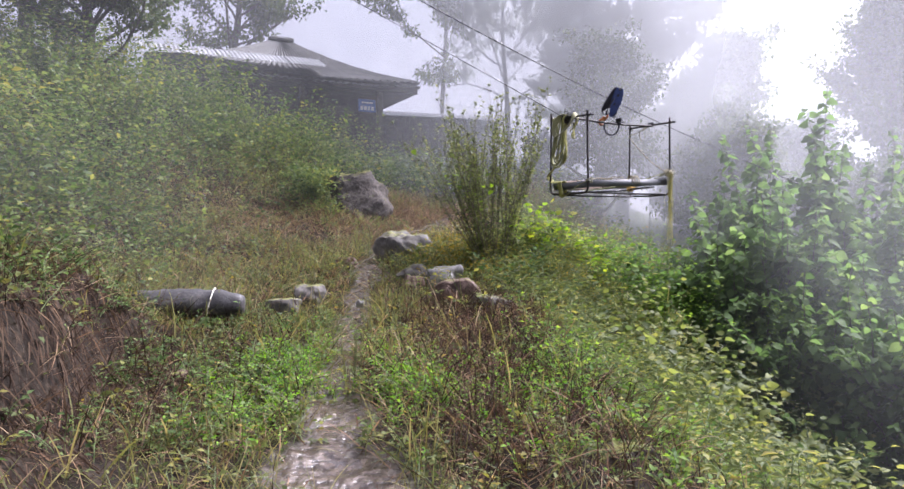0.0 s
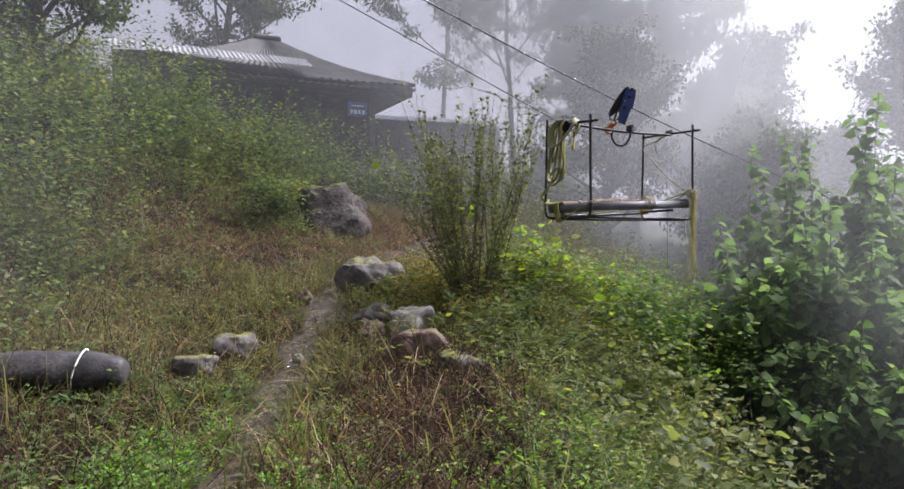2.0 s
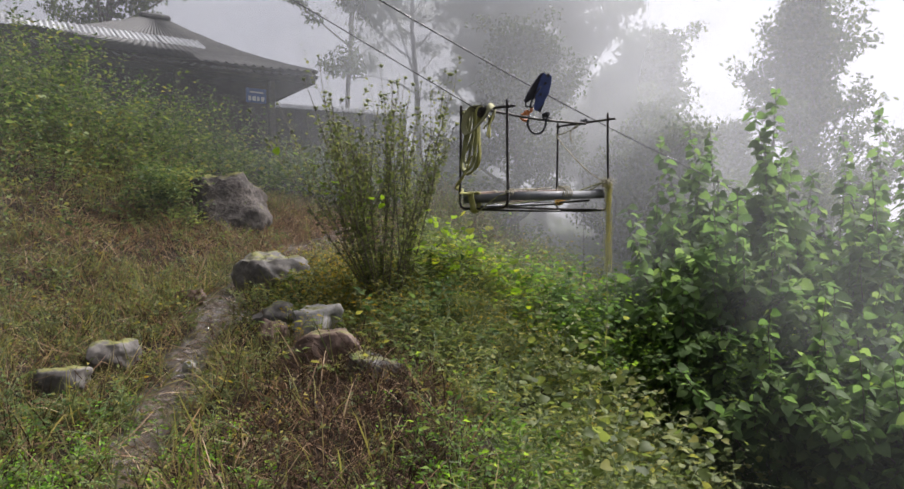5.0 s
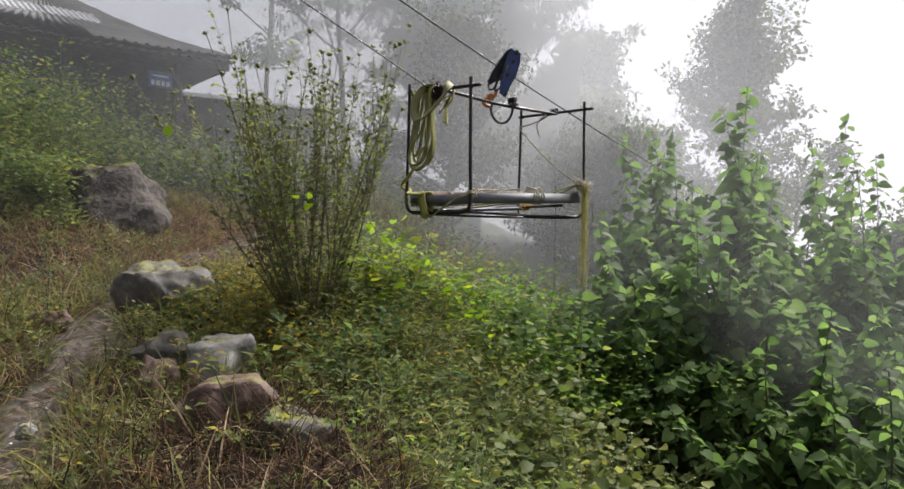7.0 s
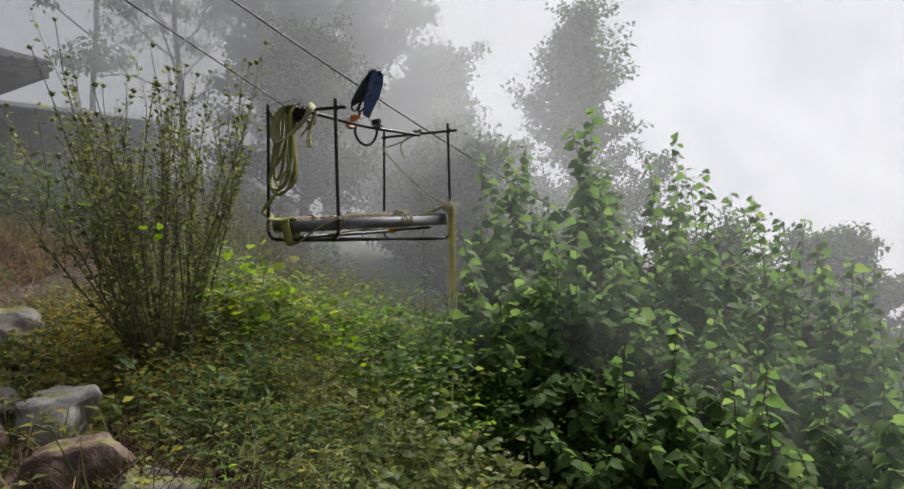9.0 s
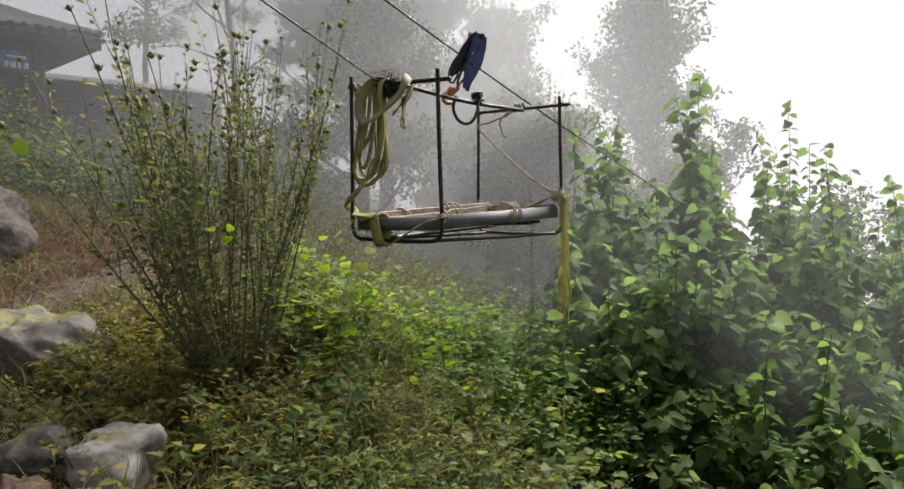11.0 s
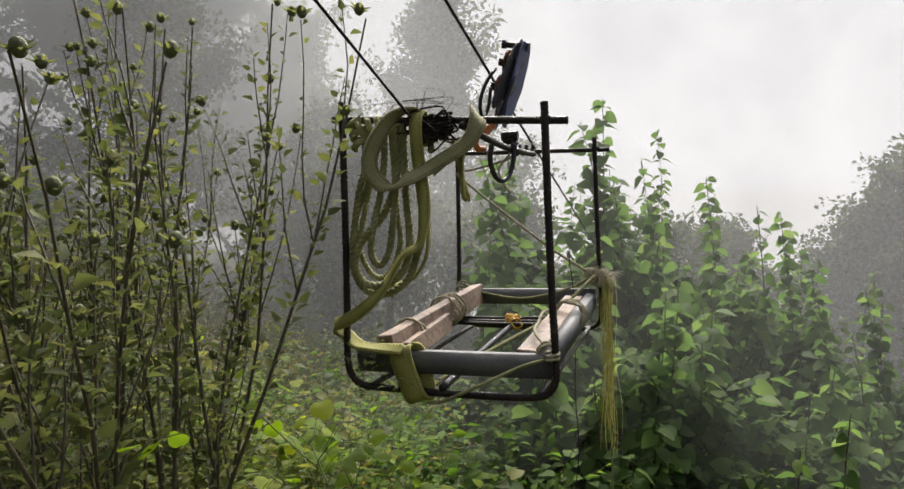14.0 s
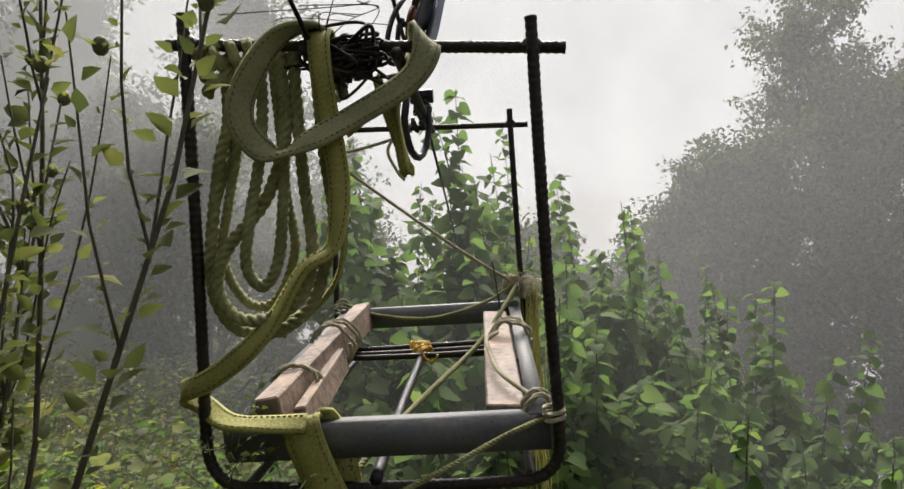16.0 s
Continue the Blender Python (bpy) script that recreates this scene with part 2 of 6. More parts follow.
ORANGE = surface("orange_paint", [(0.3, (0.30, 0.085, 0.015)), (0.7, (0.55, 0.20, 0.05))], 0.5, 20, 90, 0.2)
RUST = surface("rusty_sheave", [(0.3, (0.09, 0.03, 0.015)), (0.7, (0.20, 0.075, 0.03))], 0.6, 20, 90, 0.4, 0.4)
CABLE = surface("steel_cable", [(0.3, (0.012, 0.012, 0.013)), (0.7, (0.04, 0.04, 0.042))], 0.5, 20, 120, 0.3, 0.6)
BARK = surface("wet_bark", [(0.3, (0.022, 0.018, 0.012)), (0.55, (0.060, 0.050, 0.034)), (0.8, (0.11, 0.10, 0.075))], 0.75, 9, 60, 0.8)
STEM = surface("green_brown_stem", [(0.3, (0.034, 0.030, 0.018)), (0.6, (0.085, 0.072, 0.042)), (0.8, (0.13, 0.115, 0.075))], 0.6, 20, 90, 0.3)
GREEN_STEM = surface("green_stem", [(0.3, (0.05, 0.075, 0.018)), (0.7, (0.12, 0.16, 0.05))], 0.55, 20, 90, 0.2)
POD = surface("green_seed_pod", [(0.3, (0.055, 0.066, 0.026)), (0.6, (0.115, 0.135, 0.052)), (0.8, (0.14, 0.12, 0.065))], 0.7, 40, 160, 0.6)
LOG_M = surface("black_wet_log", [(0.3, (0.012, 0.011, 0.011)), (0.52, (0.034, 0.032, 0.033)), (0.66, (0.075, 0.068, 0.064)), (0.8, (0.055, 0.058, 0.03))], 0.6, 7, 46, 0.9, spec=0.4)
WALL_M = surface("dark_plank_wall", [(0.3, (0.020, 0.017, 0.015)), (0.6, (0.055, 0.046, 0.040)), (0.8, (0.085, 0.075, 0.065))], 0.8, 3, 30, 0.6)
TILE_M = surface("dark_roof_tile", [(0.3, (0.022, 0.022, 0.023)), (0.6, (0.060, 0.058, 0.056)), (0.8, (0.11, 0.105, 0.10))], 0.7, 2, 30, 0.6)
TIN_M = surface("grey_corrugated_sheet", [(0.3, (0.13, 0.133, 0.14)), (0.55, (0.28, 0.286, 0.295)), (0.8, (0.36, 0.365, 0.37))], 0.5, 1.5, 14, 0.2, 0.2)
SIGN_M = surface("blue_sign_enamel", [(0.3, (0.04, 0.09, 0.25)), (0.7, (0.07, 0.14, 0.36))], 0.35, 4, 30, 0.1)
SIGN_W = surface("white_sign_paint", [(0.3, (0.62, 0.63, 0.65)), (0.7, (0.80, 0.80, 0.82))], 0.4, 4, 30, 0.1)
STRING = surface("white_string", [(0.3, (0.5, 0.48, 0.40)), (0.7, (0.75, 0.72, 0.62))], 0.8, 20, 90, 0.2)

GRASS = foliage("grass_green", [(0.0, (0.045, 0.058, 0.016)), (0.45, (0.095, 0.105, 0.028)), (0.8, (0.155, 0.145, 0.045)), (1.0, (0.23, 0.19, 0.085))], 0.5, 0.3, 0.5)
STRAW = foliage("dead_straw", [(0.0, (0.056, 0.030, 0.018)), (0.4, (0.125, 0.074, 0.042)), (0.8, (0.215, 0.140, 0.083)), (1.0, (0.34, 0.26, 0.165))], 0.6, 0.15, 0.5, spec=0.16)
BROWN = foliage("dead_brown_weed", [(0.0, (0.0126, 0.0077, 0.0056)), (0.5, (0.035, 0.021, 0.014)), (1.0, (0.084, 0.056, 0.035))], 0.65, 0.12, 0.4, spec=0.1)
WEED = foliage("weed_leaf", [(0.0, (0.048, 0.066, 0.019)), (0.5, (0.090, 0.114, 0.028)), (0.85, (0.145, 0.160, 0.040)), (1.0, (0.22, 0.20, 0.055))], 0.42, 0.3, 0.6)
CLOVER = foliage("bright_clover", [(0.0, (0.065, 0.15, 0.016)), (0.5, (0.12, 0.25, 0.024)), (1.0, (0.21, 0.34, 0.04))], 0.42, 0.35, 0.3)
VINE = foliage("vine_leaf", [(0.0, (0.054, 0.076, 0.019)), (0.5, (0.102, 0.131, 0.029)), (0.85, (0.160, 0.182, 0.042)), (1.0, (0.23, 0.225, 0.062))], 0.38, 0.35, 0.6)
SHRUB = foliage("shrub_leaf", [(0.0, (0.032, 0.055, 0.014)), (0.5, (0.075, 0.11, 0.026)), (0.9, (0.14, 0.17, 0.042)), (1.0, (0.19, 0.18, 0.05))], 0.4, 0.28, 0.8)
MULB = foliage("mulberry_leaf", [(0.0, (0.056, 0.096, 0.026)), (0.5, (0.086, 0.141, 0.036)), (0.85, (0.115, 0.178, 0.046)), (1.0, (0.15, 0.21, 0.056))], 0.5, 0.38, 0.35, spec=0.12)
WILLOW = foliage("willow_leaf", [(0.0, (0.07, 0.085, 0.045)), (0.6, (0.13, 0.15, 0.085)), (1.0, (0.22, 0.24, 0.15))], 0.45, 0.35, 0.3)
LIME = foliage("lime_vine_leaf", [(0.0, (0.10, 0.17, 0.02)), (0.6, (0.18, 0.26, 0.03)), (0.93, (0.27, 0.31, 0.04)), (1.0, (0.31, 0.31, 0.045))], 0.45, 0.45, 0.3)
HIBI = foliage("small_bush_leaf", [(0.0, (0.050, 0.066, 0.019)), (0.6, (0.104, 0.124, 0.034)), (1.0, (0.175, 0.185, 0.052))], 0.45, 0.3, 0.3)
LUSH = foliage("lush_leaf", [(0.0, (0.052, 0.100, 0.017)), (0.5, (0.095, 0.172, 0.025)), (0.85, (0.15, 0.235, 0.034)), (1.0, (0.21, 0.29, 0.048))], 0.42, 0.4, 0.5)
TREE = foliage("tree_leaf", [(0.0, (0.030, 0.045, 0.015)), (0.6, (0.06, 0.082, 0.024)), (1.0, (0.10, 0.115, 0.038))], 0.55, 0.25, 0.5)
FRAY = foliage("frayed_fibre", [(0.0, (0.30, 0.29, 0.11)), (0.5, (0.50, 0.48, 0.22)), (1.0, (0.64, 0.61, 0.38))], 0.8, 0.35, 0.2)
YELLOWING = foliage("yellowing_weed", [(0.0, (0.09, 0.10, 0.022)), (0.6, (0.17, 0.15, 0.034)), (1.0, (0.28, 0.20, 0.05))], 0.45, 0.3, 0.5)
NETTLE = foliage("nettle_leaf", [(0.0, (0.034, 0.062, 0.015)), (0.6, (0.066, 0.112, 0.026)), (1.0, (0.12, 0.17, 0.044))], 0.45, 0.3, 0.5)
SEED = foliage("pale_seed_head", [(0.0, (0.20, 0.19, 0.09)), (0.6, (0.36, 0.34, 0.19)), (1.0, (0.50, 0.48, 0.32))], 0.7, 0.3, 0.3)

# ---- mesh tools ----
RNG = np.random.default_rng(11)


def mesh_np(name, verts, faces, mat, smooth=False):
    """A mesh from arrays: faces is one array of equal-sided faces or a list of such arrays."""
    me = bpy.data.meshes.new(name)
    faces = faces if isinstance(faces, list) else [faces]
    verts = np.asarray(verts, dtype=np.float32)
    me.vertices.add(len(verts))
    me.vertices.foreach_set("co", verts.ravel())
    idx = np.concatenate([np.asarray(f).ravel() for f in faces]).astype(np.int32)
    tot = np.concatenate([np.full(len(f), np.asarray(f).shape[1]) for f in faces]).astype(np.int32)
    me.loops.add(len(idx))
    me.loops.foreach_set("vertex_index", idx)
    me.polygons.add(len(tot))
    me.polygons.foreach_set("loop_start", np.concatenate([[0], np.cumsum(tot)[:-1]]).astype(np.int32))
    if smooth:
        me.polygons.foreach_set("use_smooth", np.ones(len(tot), dtype=bool))
    me.update(calc_edges=True)
    me.validate()
    me.materials.append(mat)
    return me


def unit(v):
    return v / np.maximum(np.linalg.norm(v, axis=-1, keepdims=True), 1e-9)


def frames_of(direction, up):
    y = unit(direction)
    x = unit(np.cross(y, up))
    return np.stack([x, y, np.cross(x, y)], axis=-1)


def scattered(tmpl, P, R, S):
    """Copies of a template (verts, faces) at places P, turns R and sizes S, as arrays."""
    tv, tf = tmpl
    S = np.asarray(S).reshape(-1, 1, 1) if np.ndim(S) else np.full((len(P), 1, 1), S)
    v = P[:, None, :] + np.einsum("nij,vj->nvi", R, tv) * S
    f = tf[None] + (np.arange(len(P)) * len(tv))[:, None, None]
    return v.reshape(-1, 3), f.reshape(-1, tf.shape[1])


def tubes(st, r0, r1, sides=4):
    """Tubes along polylines st (N, K, 3), radius r0 at the foot to r1 at the tip."""
    N, K, _ = st.shape
    d = unit(np.gradient(st, axis=1))
    ref = np.where(np.abs(d[..., 2:3]) > 0.9, np.array([1.0, 0, 0]), np.array([0, 0, 1.0]))
    a = unit(np.cross(d, ref))
    b = np.cross(d, a)
    r0 = np.broadcast_to(np.asarray(r0, dtype=float), (N,))
    r1 = np.broadcast_to(np.asarray(r1, dtype=float), (N,))
    rad = r0[:, None] + (r1 - r0)[:, None] * np.linspace(0, 1, K)[None]
    ang = np.linspace(0, 2 * np.pi, sides, endpoint=False)
    ring = a[:, :, None] * np.cos(ang)[None, None, :, None] + b[:, :, None] * np.sin(ang)[None, None, :, None]
    v = (st[:, :, None] + ring * rad[:, :, None, None]).reshape(-1, 3)
    k, s = np.meshgrid(np.arange(K - 1), np.arange(sides), indexing="ij")
    k, s = k.ravel(), s.ravel()
    q = np.stack([k * sides + s, k * sides + (s + 1) % sides, (k + 1) * sides + (s + 1) % sides, (k + 1) * sides + s], -1)
    f = q[None] + (np.arange(N) * K * sides)[:, None, None]
    return v, f.reshape(-1, 4)


def join_np(pairs):
    """Several (verts, faces) of the same kind of face as one."""
    vs, fs, o = [], [], 0
    for v, f in pairs:
        vs.append(v)
        fs.append(f + o)
        o += len(v)
    return np.concatenate(vs), np.concatenate(fs)


def stems(base, length, lean, az, droop=0.3, K=6, wob=0.12):
    """Bent stems that grow from base (N, 3), leaning by lean radians towards az."""
    N = len(base)
    length = np.broadcast_to(np.asarray(length, dtype=float), (N,))
    d = np.stack([np.sin(lean) * np.cos(az), np.sin(lean) * np.sin(az), np.cos(lean) * np.ones(N)], -1)
    out = [base]
    for i in range(K - 1):
        out.append(out[-1] + d * (length / (K - 1))[:, None])
        d = unit(d + np.array([0, 0, -1.0]) * droop / (K - 1) + RNG.normal(0, wob, (N, 3)) + 0.5 * droop / (K - 1) * np.stack([np.cos(az), np.sin(az), 0 * az], -1))
    return np.stack(out, 1)


def along(st, t):
    """The places at fractions t (N, L) of polylines (N, K, 3), and the ways there."""
    K = st.shape[1]
    s = np.clip(t * (K - 1), 0, K - 1.001)
    i = s.astype(int)
    n = np.arange(len(st))[:, None]
    a, b = st[n, i], st[n, i + 1]
    return a + (b - a) * (s - i)[..., None], unit(b - a)


def leaves_on(st, per, t0, t1, size, rise=0.5, jitter=0.5, petiole=0.4):
    """Places, turns and sizes for leaves that spiral round stems."""
    N = len(st)
    t = t0 + (t1 - t0) * (np.arange(per)[None] + RNG.random((N, per))) / per
    p, d = along(st, t)
    ang = np.arange(per)[None] * 2.4 + RNG.random((N, 1)) * 6.28 + RNG.normal(0, 0.3, (N, per))
    out = np.stack([np.cos(ang), np.sin(ang), np.zeros_like(ang)], -1)
    side = unit(out + d * rise + RNG.normal(0, jitter * 0.4, out.shape))
    sz = size[0] + (size[1] - size[0]) * RNG.random((N, per))
    up = unit(np.array([0, 0, 1.0]) + RNG.normal(0, jitter, out.shape))
    p = p + side * (sz * petiole)[..., None]
    return p.reshape(-1, 3), frames_of(side.reshape(-1, 3), up.reshape(-1, 3)), sz.ravel()


# leaf shapes: along +y from the stalk, folded along the rib, tip bent down
def blade_leaf(w, fold=0.12, droop=0.18):
    v = np.array([(0, 0, 0), (-w, 0.35, fold), (0, 0.4, -0.02), (w, 0.35, fold), (-0.7 * w, 0.68, fold * 0.6 - droop * 0.4), (0, 0.7, -droop * 0.5), (0.7 * w, 0.68, fold * 0.6 - droop * 0.4), (0, 1, -droop)])
    f = np.array([(0, 2, 1), (0, 3, 2), (1, 2, 4), (2, 5, 4), (2, 3, 6), (2, 6, 5), (4, 5, 7), (5, 6, 7)])
    return v, f


def heart_leaf(w=0.42, fold=0.10, droop=0.28):
    v = np.array([(0, 0.05, 0), (-0.55 * w, -0.08, fold * 0.5), (-w, 0.16, fold), (-1.04 * w, 0.42, fold * 0.8), (-0.66 * w, 0.72, fold * 0.3 - droop * 0.5), (0, 1.05, -droop),
                  (0.66 * w, 0.72, fold * 0.3 - droop * 0.5), (1.04 * w, 0.42, fold * 0.8), (w, 0.16, fold), (0.55 * w, -0.08, fold * 0.5), (0, 0.38, -0.01), (0, 0.72, -droop * 0.45)])
    f = np.array([(0, 1, 2), (0, 2, 10), (2, 3, 10), (3, 4, 11), (3, 11, 10), (4, 5, 11), (0, 8, 9), (0, 10, 8), (8, 10, 7), (7, 11, 6), (7, 10, 11), (6, 11, 5)])
    return v, f[:, ::-1]


def lobed_leaf():
    """A broad leaf of five shallow pointed lobes round the end of its stalk, slightly cupped."""
    n = 22
    v = [(0, 0, 0), (0, 0.36, 0.03)]
    for i in range(n + 1):
        a = -2.55 + 5.1 * i / n
        r = 0.60 * (0.66 + 0.34 * abs(math.cos(1.54 * a)) ** 0.8) * (0.86 + 0.2 * math.cos(a))
        v.append((r * math.sin(a), 0.36 + r * math.cos(a), 0.05 * math.cos(3 * a) - 0.25 * r * r))
    f = [(1, i + 3, i + 2) for i in range(n)] + [(0, 1, 2), (0, n + 2, 1)]
    return np.array(v, dtype=float), np.array(f)


SIMPLE = (np.array([(0, 0, 0), (-0.3, 0.45, 0.08), (0, 1, -0.12), (0.3, 0.45, 0.08)]), np.array([(0, 3, 1), (1, 3, 2)]))
OVAL = blade_leaf(0.30)
FOLDED = (np.array([(0, 0, 0), (-0.27, 0.42, 0.09), (0, 0.5, -0.03), (0.27, 0.42, 0.09), (0, 1, -0.16)]), np.array([(0, 2, 1), (0, 3, 2), (1, 2, 4), (2, 3, 4)]))
NARROW = blade_leaf(0.13)
HEART = heart_leaf(0.40, 0.10, 0.22)
LOBED = lobed_leaf()
BLADE = (np.array([(-0.012, 0, 0), (0.012, 0, 0), (-0.010, 0.45, -0.02), (0.010, 0.45, -0.02), (-0.005, 0.8, -0.12), (0.005, 0.8, -0.12), (0, 1, -0.26)]), np.array([(0, 1, 3), (0, 3, 2), (2, 3, 5), (2, 5, 4), (4, 5, 6)]))


def stuff(name, arrays, mat, label, category):
    ob = new(name, mesh_np(name, *arrays, mat))
    return tagged(ob, label, category, kind="stuff")


def part(name, me, parent, label=""):
    ob = new(name, me)
    ob.parent = parent
    return tagged(ob, label)


def thing(name, at, label, category, group=""):
    ob = new(name)
    ob.matrix_world = at
    ob.empty_display_size = 0.1
    return tagged(ob, label, category, group)


# ---- terrain ----
PATH_Y = [-10, 0, 3.2, 4.3, 6.2, 8.2, 9.8, 11.3, 13, 17, 25, 60]
PATH_X = [0.6, 0.2, -0.30, -0.60, -0.92, -1.10, -1.25, -0.55, -0.2, 0.0, 0.3, 1.0]
RISE_Y = [-200, -20, -3, 0, 3, 5.5, 7, 8.6, 10, 12, 15, 19, 30, 80, 300]
RISE_Z = [-6, -2.4, -0.75, -0.47, -0.15, 0.08, 0.28, 0.55, 0.85, 1.2, 1.75, 2.4, 3.2, 9.0, 30.0]
EDGE_Y = [-10, 0, 2, 3.4, 5, 7, 8, 10, 12, 16, 25, 60]
EDGE_X = [2.2, 1.7, 1.45, 1.15, 0.85, 0.7, 0.95, 0.9, 0.9, 1.5, 3.0, 8.0]
HOUSE_YAW = 30.0


def smooth01(t):
    t = np.clip(t, 0, 1)
    return t * t * (3 - 2 * t)


def lumps(x, y):
    return (0.05 * np.sin(2.1 * x + 0.6 * y) * np.sin(1.7 * y - 0.4 * x) + 0.022 * np.sin(5.3 * x + 1.1) * np.sin(4.7 * y + 2.0 * x) + 0.010 * np.sin(13.1 * x - 2 * y) * np.sin(11.7 * y + x))


def terrain(x, y):
    x, y = np.asarray(x, dtype=float), np.asarray(y, dtype=float)
    z = np.interp(y, RISE_Y, RISE_Z)
    xc = np.interp(y, PATH_Y, PATH_X)
    u = np.maximum(xc - 0.75 - x, 0)
    z = z + 0.20 * np.minimum(u, 2.0) + 0.50 * np.clip(u - 2.0, 0, 4.0) + 0.22 * np.maximum(u - 6.0, 0)
    w = np.maximum(x - np.interp(y, EDGE_Y, EDGE_X), 0)
    z = z - 0.78 * (np.sqrt(np.minimum(w, 2.6) ** 2 + 0.04) - 0.2) - 0.38 * np.clip(w - 2.6, 0, 34)
    # cut earth bank above the path
    z = z + 0.55 * smooth01((-2.0 - x - 0.12 * np.sin(3 * y)) / 0.4) * smooth01((y - 2.6) / 0.8) * (1 - smooth01((y - 4.7) / 0.8))
    # levelled ground round the house
    px, py = x + 5.3, y - 20.2
    c, s = math.cos(radians(HOUSE_YAW)), math.sin(radians(HOUSE_YAW))
    a, b = px * c + py * s, -px * s + py * c
    k = (1 - smooth01((np.abs(a) - 3.6) / 1.5)) * (1 - smooth01((np.abs(b) - 2.6) / 1.5))
    z = z * (1 - k) + 2.75 * k
    trod = np.exp(-(((x - xc) / 0.26) ** 2))
    return z + lumps(x, y) * (1 - 0.6 * trod) * np.where(np.abs(x) + np.abs(y) < 60, 1, 0) - 0.045 * trod


def trodden(x, y):
    xc = np.interp(y, PATH_Y, PATH_X)
    wide = 0.16 + 0.06 * np.sin(3.1 * y) + 0.05 * np.sin(7.7 * y + 1) + 0.22 * np.exp(-(((y - 3.0) / 1.2) ** 2)) + 0.35 * np.exp(-(((y - 11.4) / 0.7) ** 2))
    ragged = 0.28 * np.sin(8.3 * x + 2.9 * y) * np.sin(6.1 * y - 3.7 * x) + 0.24 * np.sin(17 * x - 5 * y) * np.sin(14 * y + 6 * x)
    pinch = 0.42 * np.exp(-(((y - 4.75) / 0.55) ** 2)) + 0.30 * np.exp(-(((y - 6.3) / 0.5) ** 2))
    return smooth01(1.32 + ragged - pinch - np.abs(x - xc) / wide) * (y < 13)


def on_ground(x, y, dz=0.0):
    return np.stack([x, y, terrain(x, y) + dz], -1)


def build_ground():
    far = np.array([12, 16, 22, 30, 42, 60, 90, 140, 220, 400, 800, 1600.0])
    xs = np.concatenate([-far[::-1], np.arange(-9.5, 9.6, 0.09), far])
    ys = np.concatenate([-far[::-1] + 2, np.arange(-8, 17, 0.09), np.arange(17.5, 30, 0.6), far[3:] + 5])
    X, Y = np.meshgrid(xs, ys)
    Z = np.clip(terrain(X, Y), -40, 60)
    v = np.stack([X, Y, Z], -1).reshape(-1, 3)
    nx, ny = len(xs), len(ys)
    i, j = np.meshgrid(np.arange(ny - 1), np.arange(nx - 1), indexing="ij")
    a = (i * nx + j).ravel()
    me = mesh_np("ground", v, np.stack([a, a + 1, a + nx + 1, a + nx], -1), SOIL, True)
    at = me.attributes.new("trodden", "FLOAT", "POINT")
    at.data.foreach_set("value", trodden(v[:, 0], v[:, 1]).astype(np.float32))
    ob = new("ground", me)
    tagged(ob, "steep hillside of dark wet soil with a muddy footpath worn into it", "ground", kind="structure")


build_ground()

# ---- farmhouse up the slope ----


def wave_sheet(name, corner, along_v, down_v, pitch, depth, mat, thick=0.02, rows=1):
    """A sheet of corrugated metal or of tile rows: waves across along_v, running down down_v."""
    along_v, down_v, corner = Vector(along_v), Vector(down_v), Vector(corner)
    nrm = along_v.cross(down_v).normalized()
    if nrm.z < 0:
        nrm = -nrm
    n = max(4, int(along_v.length / pitch * 6))
    verts, faces = [], []
    for side in (0, 1):
        for r in range(rows + 1):
            for i in range(n + 1):
                h = depth * math.sin(2 * math.pi * i / 6) - thick * side - 0.015 * (r % 2)
                verts.append(corner + along_v * (i / n) + down_v * (r / rows) + nrm * h)
    m = n + 1
    half = m * (rows + 1)
    for r in range(rows):
        for i in range(n):
            a = r * m + i
            faces.append((a, a + 1, a + m + 1, a + m))
            faces.append((half + a, half + a + m, half + a + m + 1, half + a + 1))
    return mesh_np(name, [tuple(v) for v in verts], np.array(faces), mat)


def box_mesh(name, size, at, mat, bevel=0.005, turn=None):
    bm = bmesh.new()
    bmesh.ops.create_cube(bm, size=1, matrix=Matrix.Translation(at) @ (turn or Matrix()) @ Matrix.Diagonal((*size, 1)))
    if bevel:
        bmesh.ops.bevel(bm, geom=bm.edges[:], offset=bevel, segments=1, affect="EDGES")
    me = bpy.data.meshes.new(name)
    bm.to_mesh(me)
    bm.free()
    me.materials.append(mat)
    return me


